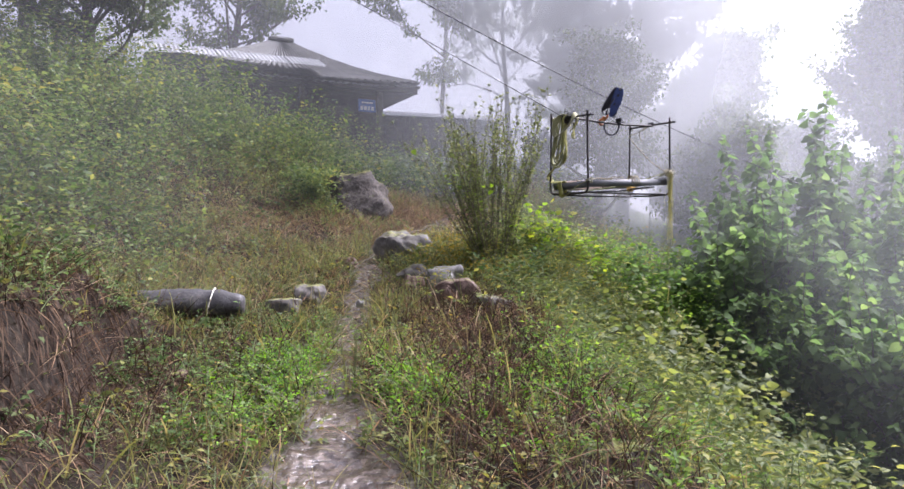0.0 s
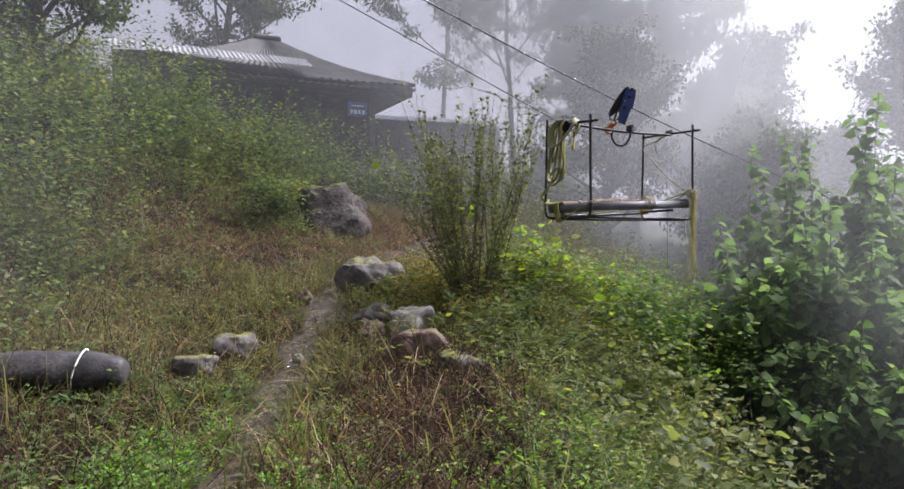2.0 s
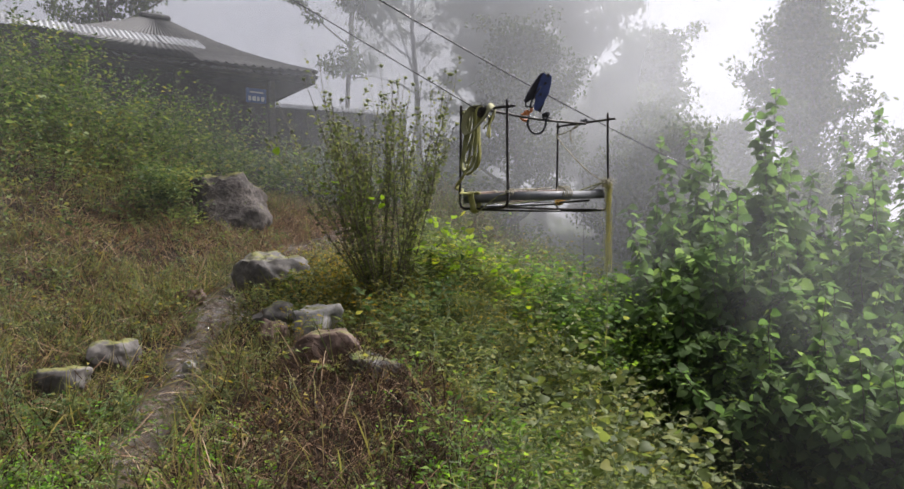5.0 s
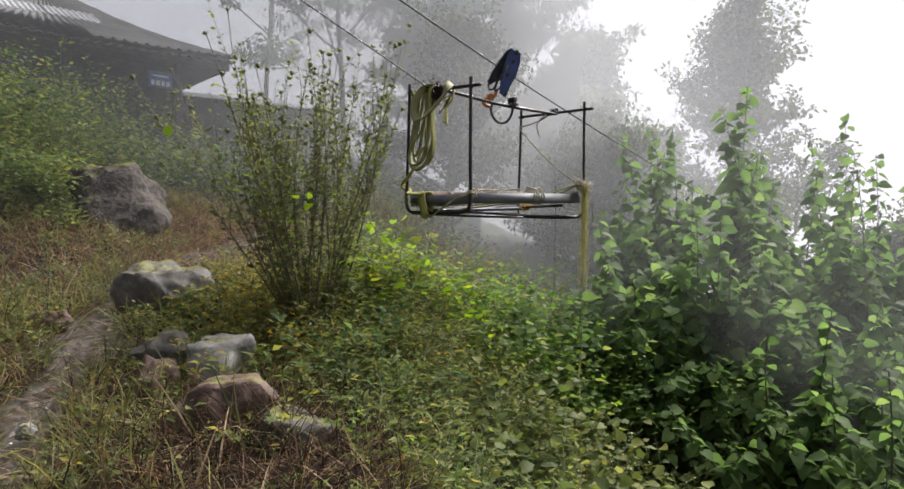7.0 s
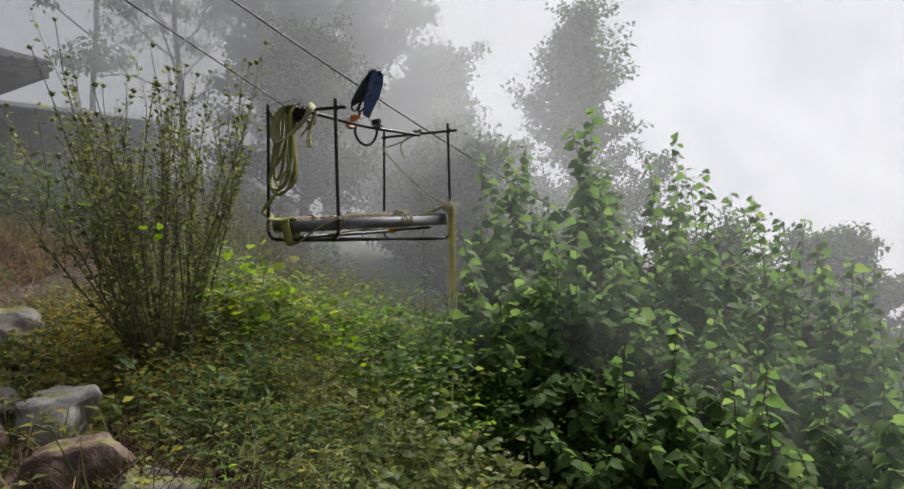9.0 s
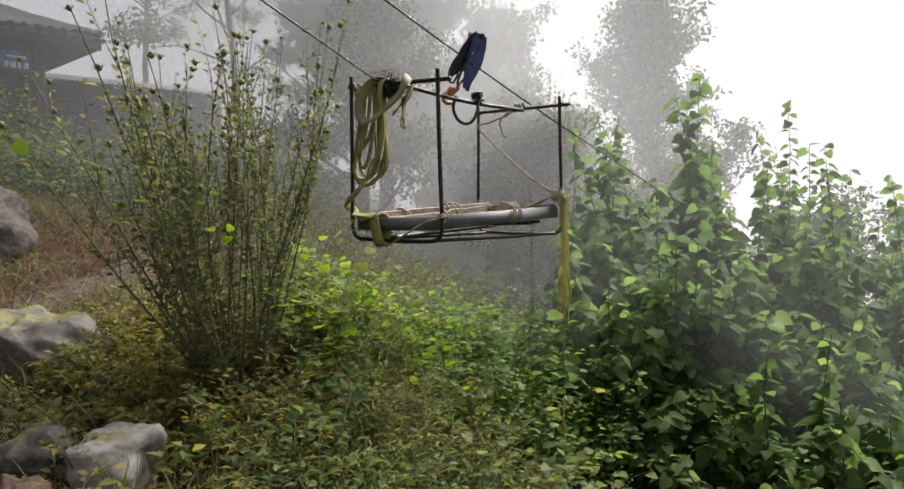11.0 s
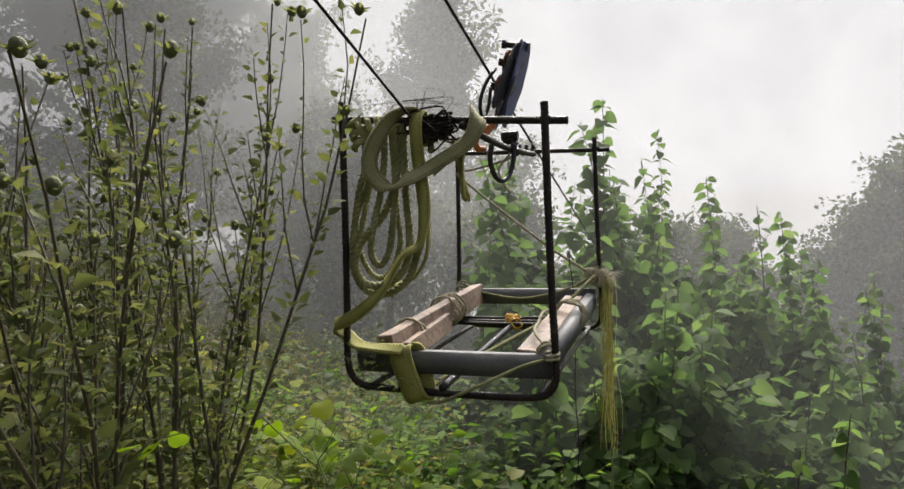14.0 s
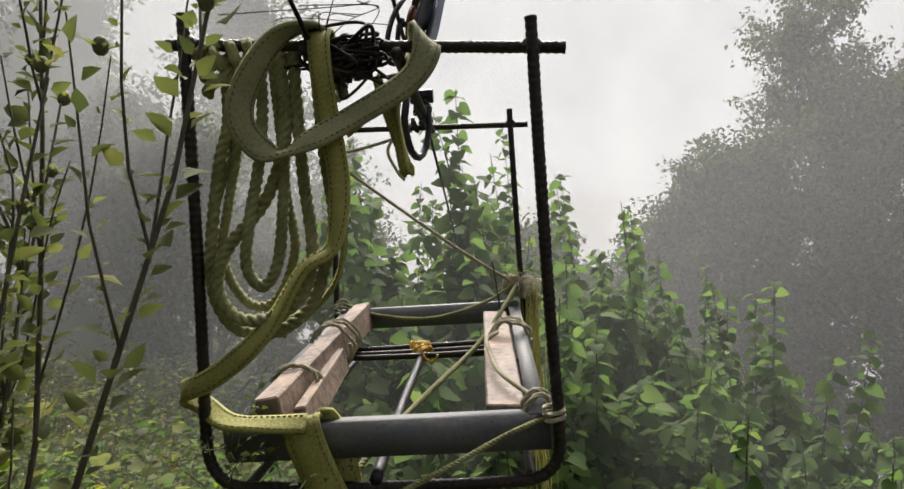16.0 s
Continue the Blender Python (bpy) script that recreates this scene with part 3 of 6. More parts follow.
def hip_roof(name, front, left, right, back, eave, apex_l, apex_r, top, mid, mat, thick=0.14):
    """A hipped roof with slightly swept-up slopes, ribbed by rows of tiles."""
    corners = [Vector((left, front, eave)), Vector((right, front, eave)), Vector((right, back, eave)), Vector((left, back, eave))]
    ridge = [Vector((apex_l, mid, top)), Vector((apex_r, mid, top))]
    sides = [(corners[0], corners[1], ridge[0], ridge[1]), (corners[1], corners[2], ridge[1], ridge[1]), (corners[2], corners[3], ridge[1], ridge[0]), (corners[3], corners[0], ridge[0], ridge[0])]
    verts, faces = [], []
    for a, b, c, d in sides:
        n, rows = int((b - a).length / 0.22) * 4, 12
        base = len(verts)
        for r in range(rows + 1):
            t = r / rows
            for i in range(n + 1):
                s = i / n
                e = a.lerp(b, s)
                p = e.lerp(c.lerp(d, s), t)
                lift = 0.12 * (abs(2 * s - 1) ** 3) * (1 - t) - 0.16 * math.sin(math.pi * t) + 0.03 * math.sin(2 * math.pi * i / 4) + 0.012 * (r % 2)
                verts.append((p.x, p.y, p.z + lift))
        for r in range(rows):
            for i in range(n):
                q = base + r * (n + 1) + i
                faces.append((q, q + 1, q + n + 2, q + n + 1))
    top_n = len(verts)
    verts += [(x, y, z - thick) for x, y, z in verts]
    faces += [tuple(top_n + k for k in reversed(f)) for f in faces]
    return mesh_np(name, verts, np.array(faces), mat)


def farmhouse():
    at = pose(-7.07, 16.80, 0, 0, 0, HOUSE_YAW)
    ob = thing("farmhouse", at, "old dark timber farmhouse with hipped tile roof in fog", "house")
    part("wall", box_mesh("wall", (5.9, 0.18, 2.6), (2.5, 0.95, 4.0), WALL_M), ob)
    part("wall", box_mesh("wall", (0.18, 3.0, 2.6), (5.36, 2.54, 4.0), WALL_M), ob)
    part("wall", box_mesh("wall", (0.18, 3.0, 2.6), (-0.36, 2.54, 4.0), WALL_M), ob)
    part("wall", box_mesh("wall", (5.9, 0.18, 2.6), (2.5, 4.13, 4.0), WALL_M), ob)
    part("plinth", box_mesh("plinth", (6.7, 4.2, 0.4), (2.5, 2.5, 2.62), DARK_ROCK, 0.03), ob, "dark stone plinth")
    part("roof", hip_roof("roof", 0.0, -1.1, 6.36, 4.9, 5.36, 2.55, 3.0, 6.85, 2.35, TILE_M), ob, "dark tiled hipped roof")
    part("ridge_cap", box_mesh("ridge_cap", (0.75, 0.26, 0.16), (2.78, 2.35, 6.88), TILE_M, 0.05), ob)
    part("fascia", box_mesh("fascia", (7.3, 0.05, 0.22), (2.63, 0.12, 5.24), WALL_M), ob)
    part("fascia", box_mesh("fascia", (0.05, 4.7, 0.22), (6.22, 2.45, 5.24), WALL_M), ob)
    part("soffit", box_mesh("soffit", (7.1, 4.5, 0.05), (2.63, 2.45, 5.18), WALL_M), ob, "dark boarded soffit")
    for i in range(5):
        part("tin_sheet", wave_sheet("tin_sheet", (-1.2 + i * 0.92, -0.10 + 0.02 * (i % 2), 5.56 + 0.012 * i), (0.97, 0, 0), (0, 0.85, 0.40), 0.115, 0.018, TIN_M, 0.004), ob, "pale grey corrugated sheet")
    for x in (-0.2, 2.9, 5.2):
        part("post", box_mesh("post", (0.16, 0.16, 2.45), (x, 0.42, 3.97), BARK, 0.02), ob, "dark timber post")
    part("door", box_mesh("door", (0.95, 0.06, 1.95), (3.9, 0.84, 3.78), BARK, 0.01), ob, "dark plank door")
    part("window", box_mesh("window", (0.9, 0.05, 0.8), (1.3, 0.84, 4.2), BARK, 0.01), ob, "dark shuttered window")
    sign = part("sign", box_mesh("sign", (0.52, 0.03, 0.36), (4.78, 0.34, 4.72), SIGN_M, 0.01), ob, "blue enamel sign with white lettering")
    for i, w in enumerate((0.07, 0.09, 0.06, 0.08)):
        part("lettering", box_mesh("lettering", (w, 0.01, 0.11), (4.61 + i * 0.11, 0.322, 4.64), SIGN_W, 0.0), sign)
    part("lettering", box_mesh("lettering", (0.34, 0.01, 0.035), (4.78, 0.322, 4.80), SIGN_W, 0.0), sign)
    return ob


def outbuilding():
    ob = thing("outbuilding", pose(-3.6, 23.5, 0.25, 0, 0, 20), "low grey outbuilding with a pale corrugated roof, faint in fog", "house")
    part("wall", box_mesh("wall", (4.9, 0.2, 3.8), (2.35, 0.6, 3.1), WALL_M), ob)
    part("wall", box_mesh("wall", (0.2, 3.0, 3.8), (4.7, 2.2, 3.1), WALL_M), ob)
    part("wall", box_mesh("wall", (0.2, 3.0, 3.4), (-0.1, 2.2, 3.3), WALL_M), ob)
    part("wall", box_mesh("wall", (4.9, 0.2, 3.8), (2.35, 3.8, 3.1), WALL_M), ob)
    for i in range(6):
        part("tin_sheet", wave_sheet("tin_sheet", (-0.4 + i * 0.95, 0.1, 4.95), (1.0, 0, 0), (0, 2.2, 0.55), 0.115, 0.018, TIN_M, 0.004), ob)
        part("tin_sheet", wave_sheet("tin_sheet", (-0.4 + i * 0.95, 4.5, 4.95), (1.0, 0, 0), (0, -2.2, 0.55), 0.115, 0.018, TIN_M, 0.004), ob)
    part("door", box_mesh("door", (0.9, 0.06, 1.9), (1.6, 0.47, 3.4), BARK, 0.01), ob)
    return ob


farmhouse()
outbuilding()

# ---- rocks, log ----


def rock(name, x, y, top, size, yaw, seed, mat, label, flat=0.35, sink=0.3):
    """A broken field stone: facets knocked off a ball, rough at two scales, half sunk in the soil."""
    bm = bmesh.new()
    bmesh.ops.create_icosphere(bm, subdivisions=5, radius=0.5)
    rnd = random.Random(seed)
    cuts = [(Vector((rnd.gauss(0, 1), rnd.gauss(0, 1), rnd.gauss(0, 0.7))).normalized(), rnd.uniform(0.26, 0.40)) for _ in range(17)] + [(Vector((rnd.gauss(0, 0.15), rnd.gauss(0, 0.15), 1)).normalized(), flat)]
    off = Vector((seed * 3.7, seed * 1.3, 0))
    fq, am = max(1.0, size[0] / 0.62), 1 / max(1.0, size[0] / 1.15)
    for v in bm.verts:
        for nrm, d in cuts:
            k = v.co.dot(nrm) - d
            if k > 0:
                v.co -= nrm * k * 0.78
        v.co += v.normal * ((0.15 if size[0] > 1.2 else 0.085) * noise.noise(v.co * 3.1 + off) + am * (0.040 * noise.noise(v.co * 6 * fq + off) + 0.016 * abs(noise.noise(v.co * 13 * fq + off)) + 0.006 * noise.noise(v.co * 34 * fq + off)))
    zt = max(v.co.z for v in bm.verts) * size[2]
    for v in bm.verts:
        v.co = Vector((v.co.x * size[0], v.co.y * size[1], v.co.z * size[2] - zt))
    me = bpy.data.meshes.new(name)
    bm.to_mesh(me)
    bm.free()
    me.materials.append(mat)
    me.polygons.foreach_set("use_smooth", np.ones(len(me.polygons), dtype=bool))
    me.set_sharp_from_angle(angle=radians(32))
    ob = new(name, me)
    ob.matrix_world = pose(x, y, top, 0, 0, yaw)
    return tagged(ob, label, "rock", "stones beside the footpath")


rock("boulder", -1.95, 12.1, 2.14, (1.55, 1.35, 1.5), 20, 24, ROCK, "large rounded grey boulder on the weedy slope", 0.7)
rock("rock", -0.80, 9.35, 1.06, (0.95, 0.8, 0.85), 35, 2, DARK_ROCK, "dark wet boulder with a mossy crown beside the path", 0.36)
rock("rock", -1.46, 8.72, 0.72, (0.36, 0.3, 0.26), 10, 3, PINK_ROCK, "small reddish-brown stone at the edge of the path")
rock("rock", -0.52, 7.98, 0.66, (0.44, 0.36, 0.36), -20, 4, DARK_ROCK, "dark wet stone in the weeds beside the path")
rock("rock", -0.12, 7.82, 0.66, (0.60, 0.5, 0.5), 15, 5, PALE_ROCK, "pale grey field stone half overgrown with weeds", 0.3)
rock("rock", -0.46, 7.55, 0.56, (0.36, 0.36, 0.46), 50, 6, PINK_ROCK, "brown stone leaning beside the muddy path")
rock("rock", -0.02, 7.02, 0.56, (0.78, 0.5, 0.62), -15, 7, PINK_ROCK, "brown angular stone on the bank above straw", 0.26)
rock("rock", 0.36, 6.80, 0.42, (0.7, 0.45, 0.56), -30, 8, DARK_ROCK, "dark stone sunk into brown dead weeds", 0.28)
rock("rock", 1.02, 3.46, -0.02, (0.46, 0.36, 0.3), 20, 9, ROCK, "grey stone on the edge of the slope")
rock("rock", -1.62, 6.62, 0.40, (0.45, 0.35, 0.32), 12, 10, DARK_ROCK, "dark flat stone in the weeds", 0.22)
rock("rock", -1.50, 7.05, 0.50, (0.50, 0.4, 0.3), 62, 11, DARK_ROCK, "dark flat stone in the weeds", 0.22)
rock("rock", -3.1, 11.2, 1.42, (0.55, 0.4, 0.3), 5, 12, ROCK, "grey slab lying in dry grass", 0.2)
rock("rock", -0.95, 7.0, 0.34, (0.12, 0.10, 0.10), 5, 13, PALE_ROCK, "small pale cobble in the grass")
rock("rock", -0.30, 10.6, 1.03, (0.30, 0.2, 0.16), 25, 14, PALE_ROCK, "pale flat stone on the muddy ground", 0.25)
rock("rock", -1.75, 4.55, 0.10, (0.26, 0.2, 0.14), 45, 16, PINK_ROCK, "small flat brown stone in the weeds", 0.2)


def log_thing():
    ob = thing("log", pose(-2.53, 5.68, 0.42, 0, 2, 15), "black wet log tied with a pale string, lying in weeds", "log")
    K = 26
    x = np.linspace(-0.1, 0.80, K)
    ang = np.linspace(0, 2 * np.pi, 20, endpoint=False)
    v = []
    for i, xi in enumerate(x):
        for a in ang:
            q = Vector((xi * 2.2, math.cos(a) * 0.8, math.sin(a) * 0.8))
            r = 0.124 + 0.022 * noise.noise(q * 1.5) + 0.012 * noise.noise(q * 5) + 0.005 * noise.noise(Vector((q.x * 2, q.y * 16, q.z * 16))) - 0.035 * max(0, (xi - 0.62) / 0.18) + (-0.015 if i in (0, K - 1) else 0)
            v.append((xi, r * math.cos(a), r * math.sin(a) + 0.02 * math.sin(3 * xi)))
    f = [(i * 20 + j, i * 20 + (j + 1) % 20, (i + 1) * 20 + (j + 1) % 20, (i + 1) * 20 + j) for i in range(K - 1) for j in range(20)]
    part("trunk", mesh_np("trunk", v, [np.array(f), np.array([list(range(19, -1, -1)), [(K - 1) * 20 + j for j in range(20)]])], LOG_M, False), ob)
    t = np.linspace(0, 2 * np.pi, 24)
    ring = np.stack([0.52 + 0.03 * np.sin(t), 0.133 * np.cos(t), 0.133 * np.sin(t) + 0.02], -1)[None]
    part("string", mesh_np("string", *tubes(ring, 0.006, 0.006, 5), STRING), ob, "pale twine band")


log_thing()

# ---- the cable cage ----
CAGE = pose(1.50, 7.82, 0, 0, 0, 29.6)
LEN, WID = 1.24, 0.70


def smooth_path(pts, n=12):
    """A smooth line through control points."""
    p = np.array(pts, dtype=float)
    p = np.concatenate([[2 * p[0] - p[1]], p, [2 * p[-1] - p[-2]]])
    out = []
    for i in range(1, len(p) - 2):
        t = np.linspace(0, 1, n, endpoint=False)[:, None]
        a, b, c, d = p[i - 1], p[i], p[i + 1], p[i + 2]
        out.append(0.5 * (2 * b + (c - a) * t + (2 * a - 5 * b + 4 * c - d) * t ** 2 + (3 * b - a - 3 * c + d) * t ** 3))
    return np.concatenate(out + [p[-2][None]])


def resample(p, step):
    s = np.concatenate([[0], np.cumsum(np.linalg.norm(np.diff(p, axis=0), axis=1))])
    t = np.linspace(0, s[-1], max(3, int(s[-1] / step)))
    return np.stack([np.interp(t, s, p[:, k]) for k in range(3)], -1), t


def carry_frames(p):
    d = unit(np.gradient(p, axis=0))
    a = np.cross(d[0], [0, 0, 1.0])
    a = np.array([1.0, 0, 0]) if np.linalg.norm(a) < 0.1 else a / np.linalg.norm(a)
    A = []
    for k in range(len(p)):
        a = a - d[k] * a.dot(d[k])
        a = a / np.linalg.norm(a)
        A.append(a)
    A = np.array(A)
    return d, A, np.cross(d, A)


def skin(name, ring, mat, smooth=True):
    """A closed tube from rings (K, S, 3) with end caps."""
    K, S, _ = ring.shape
    k, s = np.meshgrid(np.arange(K - 1), np.arange(S), indexing="ij")
    k, s = k.ravel(), s.ravel()
    f = np.stack([k * S + s, k * S + (s + 1) % S, (k + 1) * S + (s + 1) % S, (k + 1) * S + s], -1)
    caps = np.array([list(range(S - 1, -1, -1)), [(K - 1) * S + j for j in range(S)]])
    return mesh_np(name, ring.reshape(-1, 3), [f, caps], mat, smooth)


def rope_mesh(name, pts, r, mat, lay=21.0, n=12):
    """Three-strand laid rope along a smooth line; lay: turns of the strands for each ten radii of length."""
    p, t = resample(smooth_path(pts, n), r * 0.3)
    d, A, B = carry_frames(p)
    S = 18
    ang = np.linspace(0, 2 * np.pi, S, endpoint=False)
    tw = t / (10 * r) * 2 * np.pi * lay / 10
    rad = r * (0.48 + 0.64 * np.sqrt(np.abs(np.cos(1.5 * (ang[None] - tw[:, None])))))
    ring = p[:, None] + rad[..., None] * (A[:, None] * np.cos(ang)[None, :, None] + B[:, None] * np.sin(ang)[None, :, None])
    return skin(name, ring, mat)


def rod_mesh(name, pts, r, mat, ribs=True, n=8, bend=True):
    """Reinforcing bar: a round bar with slanting raised ribs."""
    raw = smooth_path(pts, n) if bend else np.array(pts, dtype=float)
    p, t = resample(raw, 0.004 if ribs else 0.03)
    d, A, B = carry_frames(p)
    S = 10
    ang = np.linspace(0, 2 * np.pi, S, endpoint=False)
    rib = (np.sin(t[:, None] * 2 * np.pi / 0.0155 + 1.2 * np.cos(ang)[None]) > 0.25) * 0.12 if ribs else 0 * ang[None] * t[:, None]
    rad = r * (0.95 + rib)
    ring = p[:, None] + rad[..., None] * (A[:, None] * np.cos(ang)[None, :, None] + B[:, None] * np.sin(ang)[None, :, None])
    return skin(name, ring, mat, not ribs)


def strap_mesh(name, pts, width, face, mat, thick=0.004, twist=None, n=14):
    """Flat webbing along a smooth line; face: the way its width points, at even steps along it."""
    p, t = resample(smooth_path(pts, n), 0.012)
    d = unit(np.gradient(p, axis=0))
    fk = np.array(face, dtype=float)
    u = np.linspace(0, len(fk) - 1, len(p))
    w = unit(np.stack([np.interp(u, np.arange(len(fk)), fk[:, k]) for k in range(3)], -1))
    w = unit(w - d * np.sum(w * d, -1, keepdims=True))
    nn = np.cross(d, w)
    h = width / 2
    prof = [(-h, -thick), (-h * 0.96, thick), (-h * 0.4, thick * 0.9), (h * 0.4, thick * 0.9), (h * 0.96, thick), (h, -thick), (0, -thick * 0.8)]
    ring = np.stack([p + w * a + nn * b for a, b in prof], 1)
    me = skin(name, ring, mat, False)
    # rows of stitches along both edges
    st, k = [], 0
    for e in (-0.72, 0.72):
        for sgn in (1, -1):
            q = p + w * (h * e) + nn * (thick * 1.15 * sgn)
            for i in range(1, len(p) - 1):
                st.append(np.stack([q[i] - d[i] * 0.0035, q[i] + d[i] * 0.0035]))
    return me, mesh_np(name + "_stitching", *tubes(np.array(st), 0.0012, 0.0012, 4), STITCH)


def channel_mesh(name, length, h, w, t, mat):
    """A steel channel along x, open to +y."""
    prof = [(0, 0), (w, 0), (w, t), (t, t), (t, h - t), (w, h - t), (w, h), (0, h)]
    ring = np.array([[(x, a, b) for a, b in prof] for x in (0, length)])
    return skin(name, ring, mat, False)


def cage():
    ob = thing("cable_cage", CAGE, "home-made cableway cage of welded black rebar, steel channel and planks", "cable cage")
    r = 0.0125
    top, low = 2.375, 1.472
    c = 0.09
    # each end frame: post, rounded corner, bottom run, rounded corner, post
    for x, z0, z1, rr in ((0.0, 2.352, 2.408, r), (LEN, 2.352, 2.372, r * 0.9)):
        pr = [(x, 0.0, z0 + 0.055), (x, -0.002, 2.1), (x, -0.006, 1.8), (x, -0.012, low + c + 0.03), (x, -0.004, low + 0.045), (x, 0.035, low + 0.008), (x, c + 0.03, low), (x, WID / 2, low), (x, WID - c - 0.03, low + 0.008),
              (x, WID - 0.03, low + 0.016), (x, WID + 0.012, low + 0.055), (x, WID + 0.022, low + c + 0.04), (x, WID + 0.014, 1.8), (x, WID + 0.006, 2.1), (x, WID, z1 + 0.058)]
        part("end_frame", rod_mesh("end_frame", pr, rr, REBAR), ob, "bent ribbed rebar")
        part("top_bar", rod_mesh("top_bar", [(x + 0.024, -0.068, z0 - 0.005), (x + 0.024, WID / 2, (z0 + z1) / 2), (x + 0.024, WID + 0.05, z1 + 0.004)], rr, REBAR), ob)
        for y in (0, WID):
            bm = bmesh.new()
            bmesh.ops.create_icosphere(bm, subdivisions=2, radius=0.02, matrix=Matrix.Translation((x + 0.012, y, z1 if y else z0)))
            for v in bm.verts:
                v.co += v.normal * 0.004 * noise.noise(v.co * 90)
            me = bpy.data.meshes.new("weld")
            bm.to_mesh(me)
            bm.free()
            me.materials.append(REBAR)
            part("weld", me, ob)
    part("top_rail", rod_mesh("top_rail", [(0.0, 0.27, top - 0.02), (0.6, 0.28, top - 0.045), (LEN, 0.30, top - 0.03)], r, REBAR), ob)
    for y in (0.05, WID - 0.05):
        part("bottom_rail", rod_mesh("bottom_rail", [(0, y, low + 0.005), (LEN / 2, y, low), (LEN, y, low + 0.005)], 0.011, REBAR, False), ob)
    part("pipe", rod_mesh("pipe", [(-0.01, 0.37, low + 0.02), (0.5, 0.37, low + 0.045), (0.99, 0.36, low + 0.07)], 0.014, DARK_STEEL, False), ob, "grey steel pipe")
    for i, x in enumerate((0.90, 0.95, 1.02)):
        part("cross_rod", rod_mesh("cross_rod", [(x, 0.03, 1.552 + 0.004 * i), (x, WID / 2, 1.548 + 0.004 * i), (x, WID - 0.03, 1.552)], 0.0105, REBAR, i == 2), ob)
    # steel channels round the floor
    h = 0.075
    front = channel_mesh("channel", WID - 0.02, h, 0.04, 0.004, STEEL)
    o = part("channel", front, ob, "grey steel channel")
    o.matrix_local = pose(0.012, WID - 0.015, 1.532, 0, 0, -90)
    o = part("channel", front, ob, "grey steel channel")
    o.matrix_local = pose(LEN - 0.055, WID - 0.01, 1.600, 0, 0, -90)
    side = channel_mesh("channel_long", LEN - 0.03, h, 0.04, 0.004, STEEL)
    o = part("channel", side, ob, "grey steel channel")
    o.matrix_local = pose(0.015, 0.008, 1.535, 0, -2.4, 0)
    o = part("channel", side, ob, "grey steel channel")
    o.matrix_local = pose(LEN - 0.015, WID - 0.008, 1.59, 0, 2.4, 180)
    # planks lashed to the long channels
    part("plank", box_mesh("plank", (1.04, 0.085, 0.028), (0.60, 0.098, 1.617), PLANK, 0.004, pose(0, 0, 0, 3, -2.4, 0.5)), ob, "wet pinkish-brown plank")
    part("plank", box_mesh("plank", (1.10, 0.06, 0.095), (0.66, WID - 0.085, 1.622), PLANK, 0.004, pose(0, 0, 0, -8, -3.0, -1.0)), ob, "wet pinkish-brown timber")
    part("plank", box_mesh("plank", (0.52, 0.028, 0.075), (0.40, WID - 0.132, 1.585), PLANK, 0.004, pose(0, 0, 0, -10, -3.0, 2.0)), ob, "wet pinkish-brown timber")
    return ob


def helix(a, b, r, turns, n=14, rnd=0.0, seed=1):
    """Control points of a cord wound round the line from a to b."""
    g = np.random.default_rng(seed)
    a, b = np.array(a, dtype=float), np.array(b, dtype=float)
    d = (b - a) / np.linalg.norm(b - a)
    u = np.cross(d, [0.3, 0.2, 1.0])
    u /= np.linalg.norm(u)
    v = np.cross(d, u)
    t = np.linspace(0, 1, int(turns * n))
    th = t * turns * 2 * np.pi
    return a + (b - a) * t[:, None] + r * (u * np.cos(th)[:, None] + v * np.sin(th)[:, None]) * (1 + rnd * g.normal(0, 1, len(t)))[:, None]


def in_cage(name, label, category, *parts_):
    """A loose thing that hangs on the cage; its first mesh is the body, the rest are parts."""
    ob = thing(name, CAGE.copy(), label, category)
    for pname, me in parts_:
        part(pname, me, ob)
    return ob


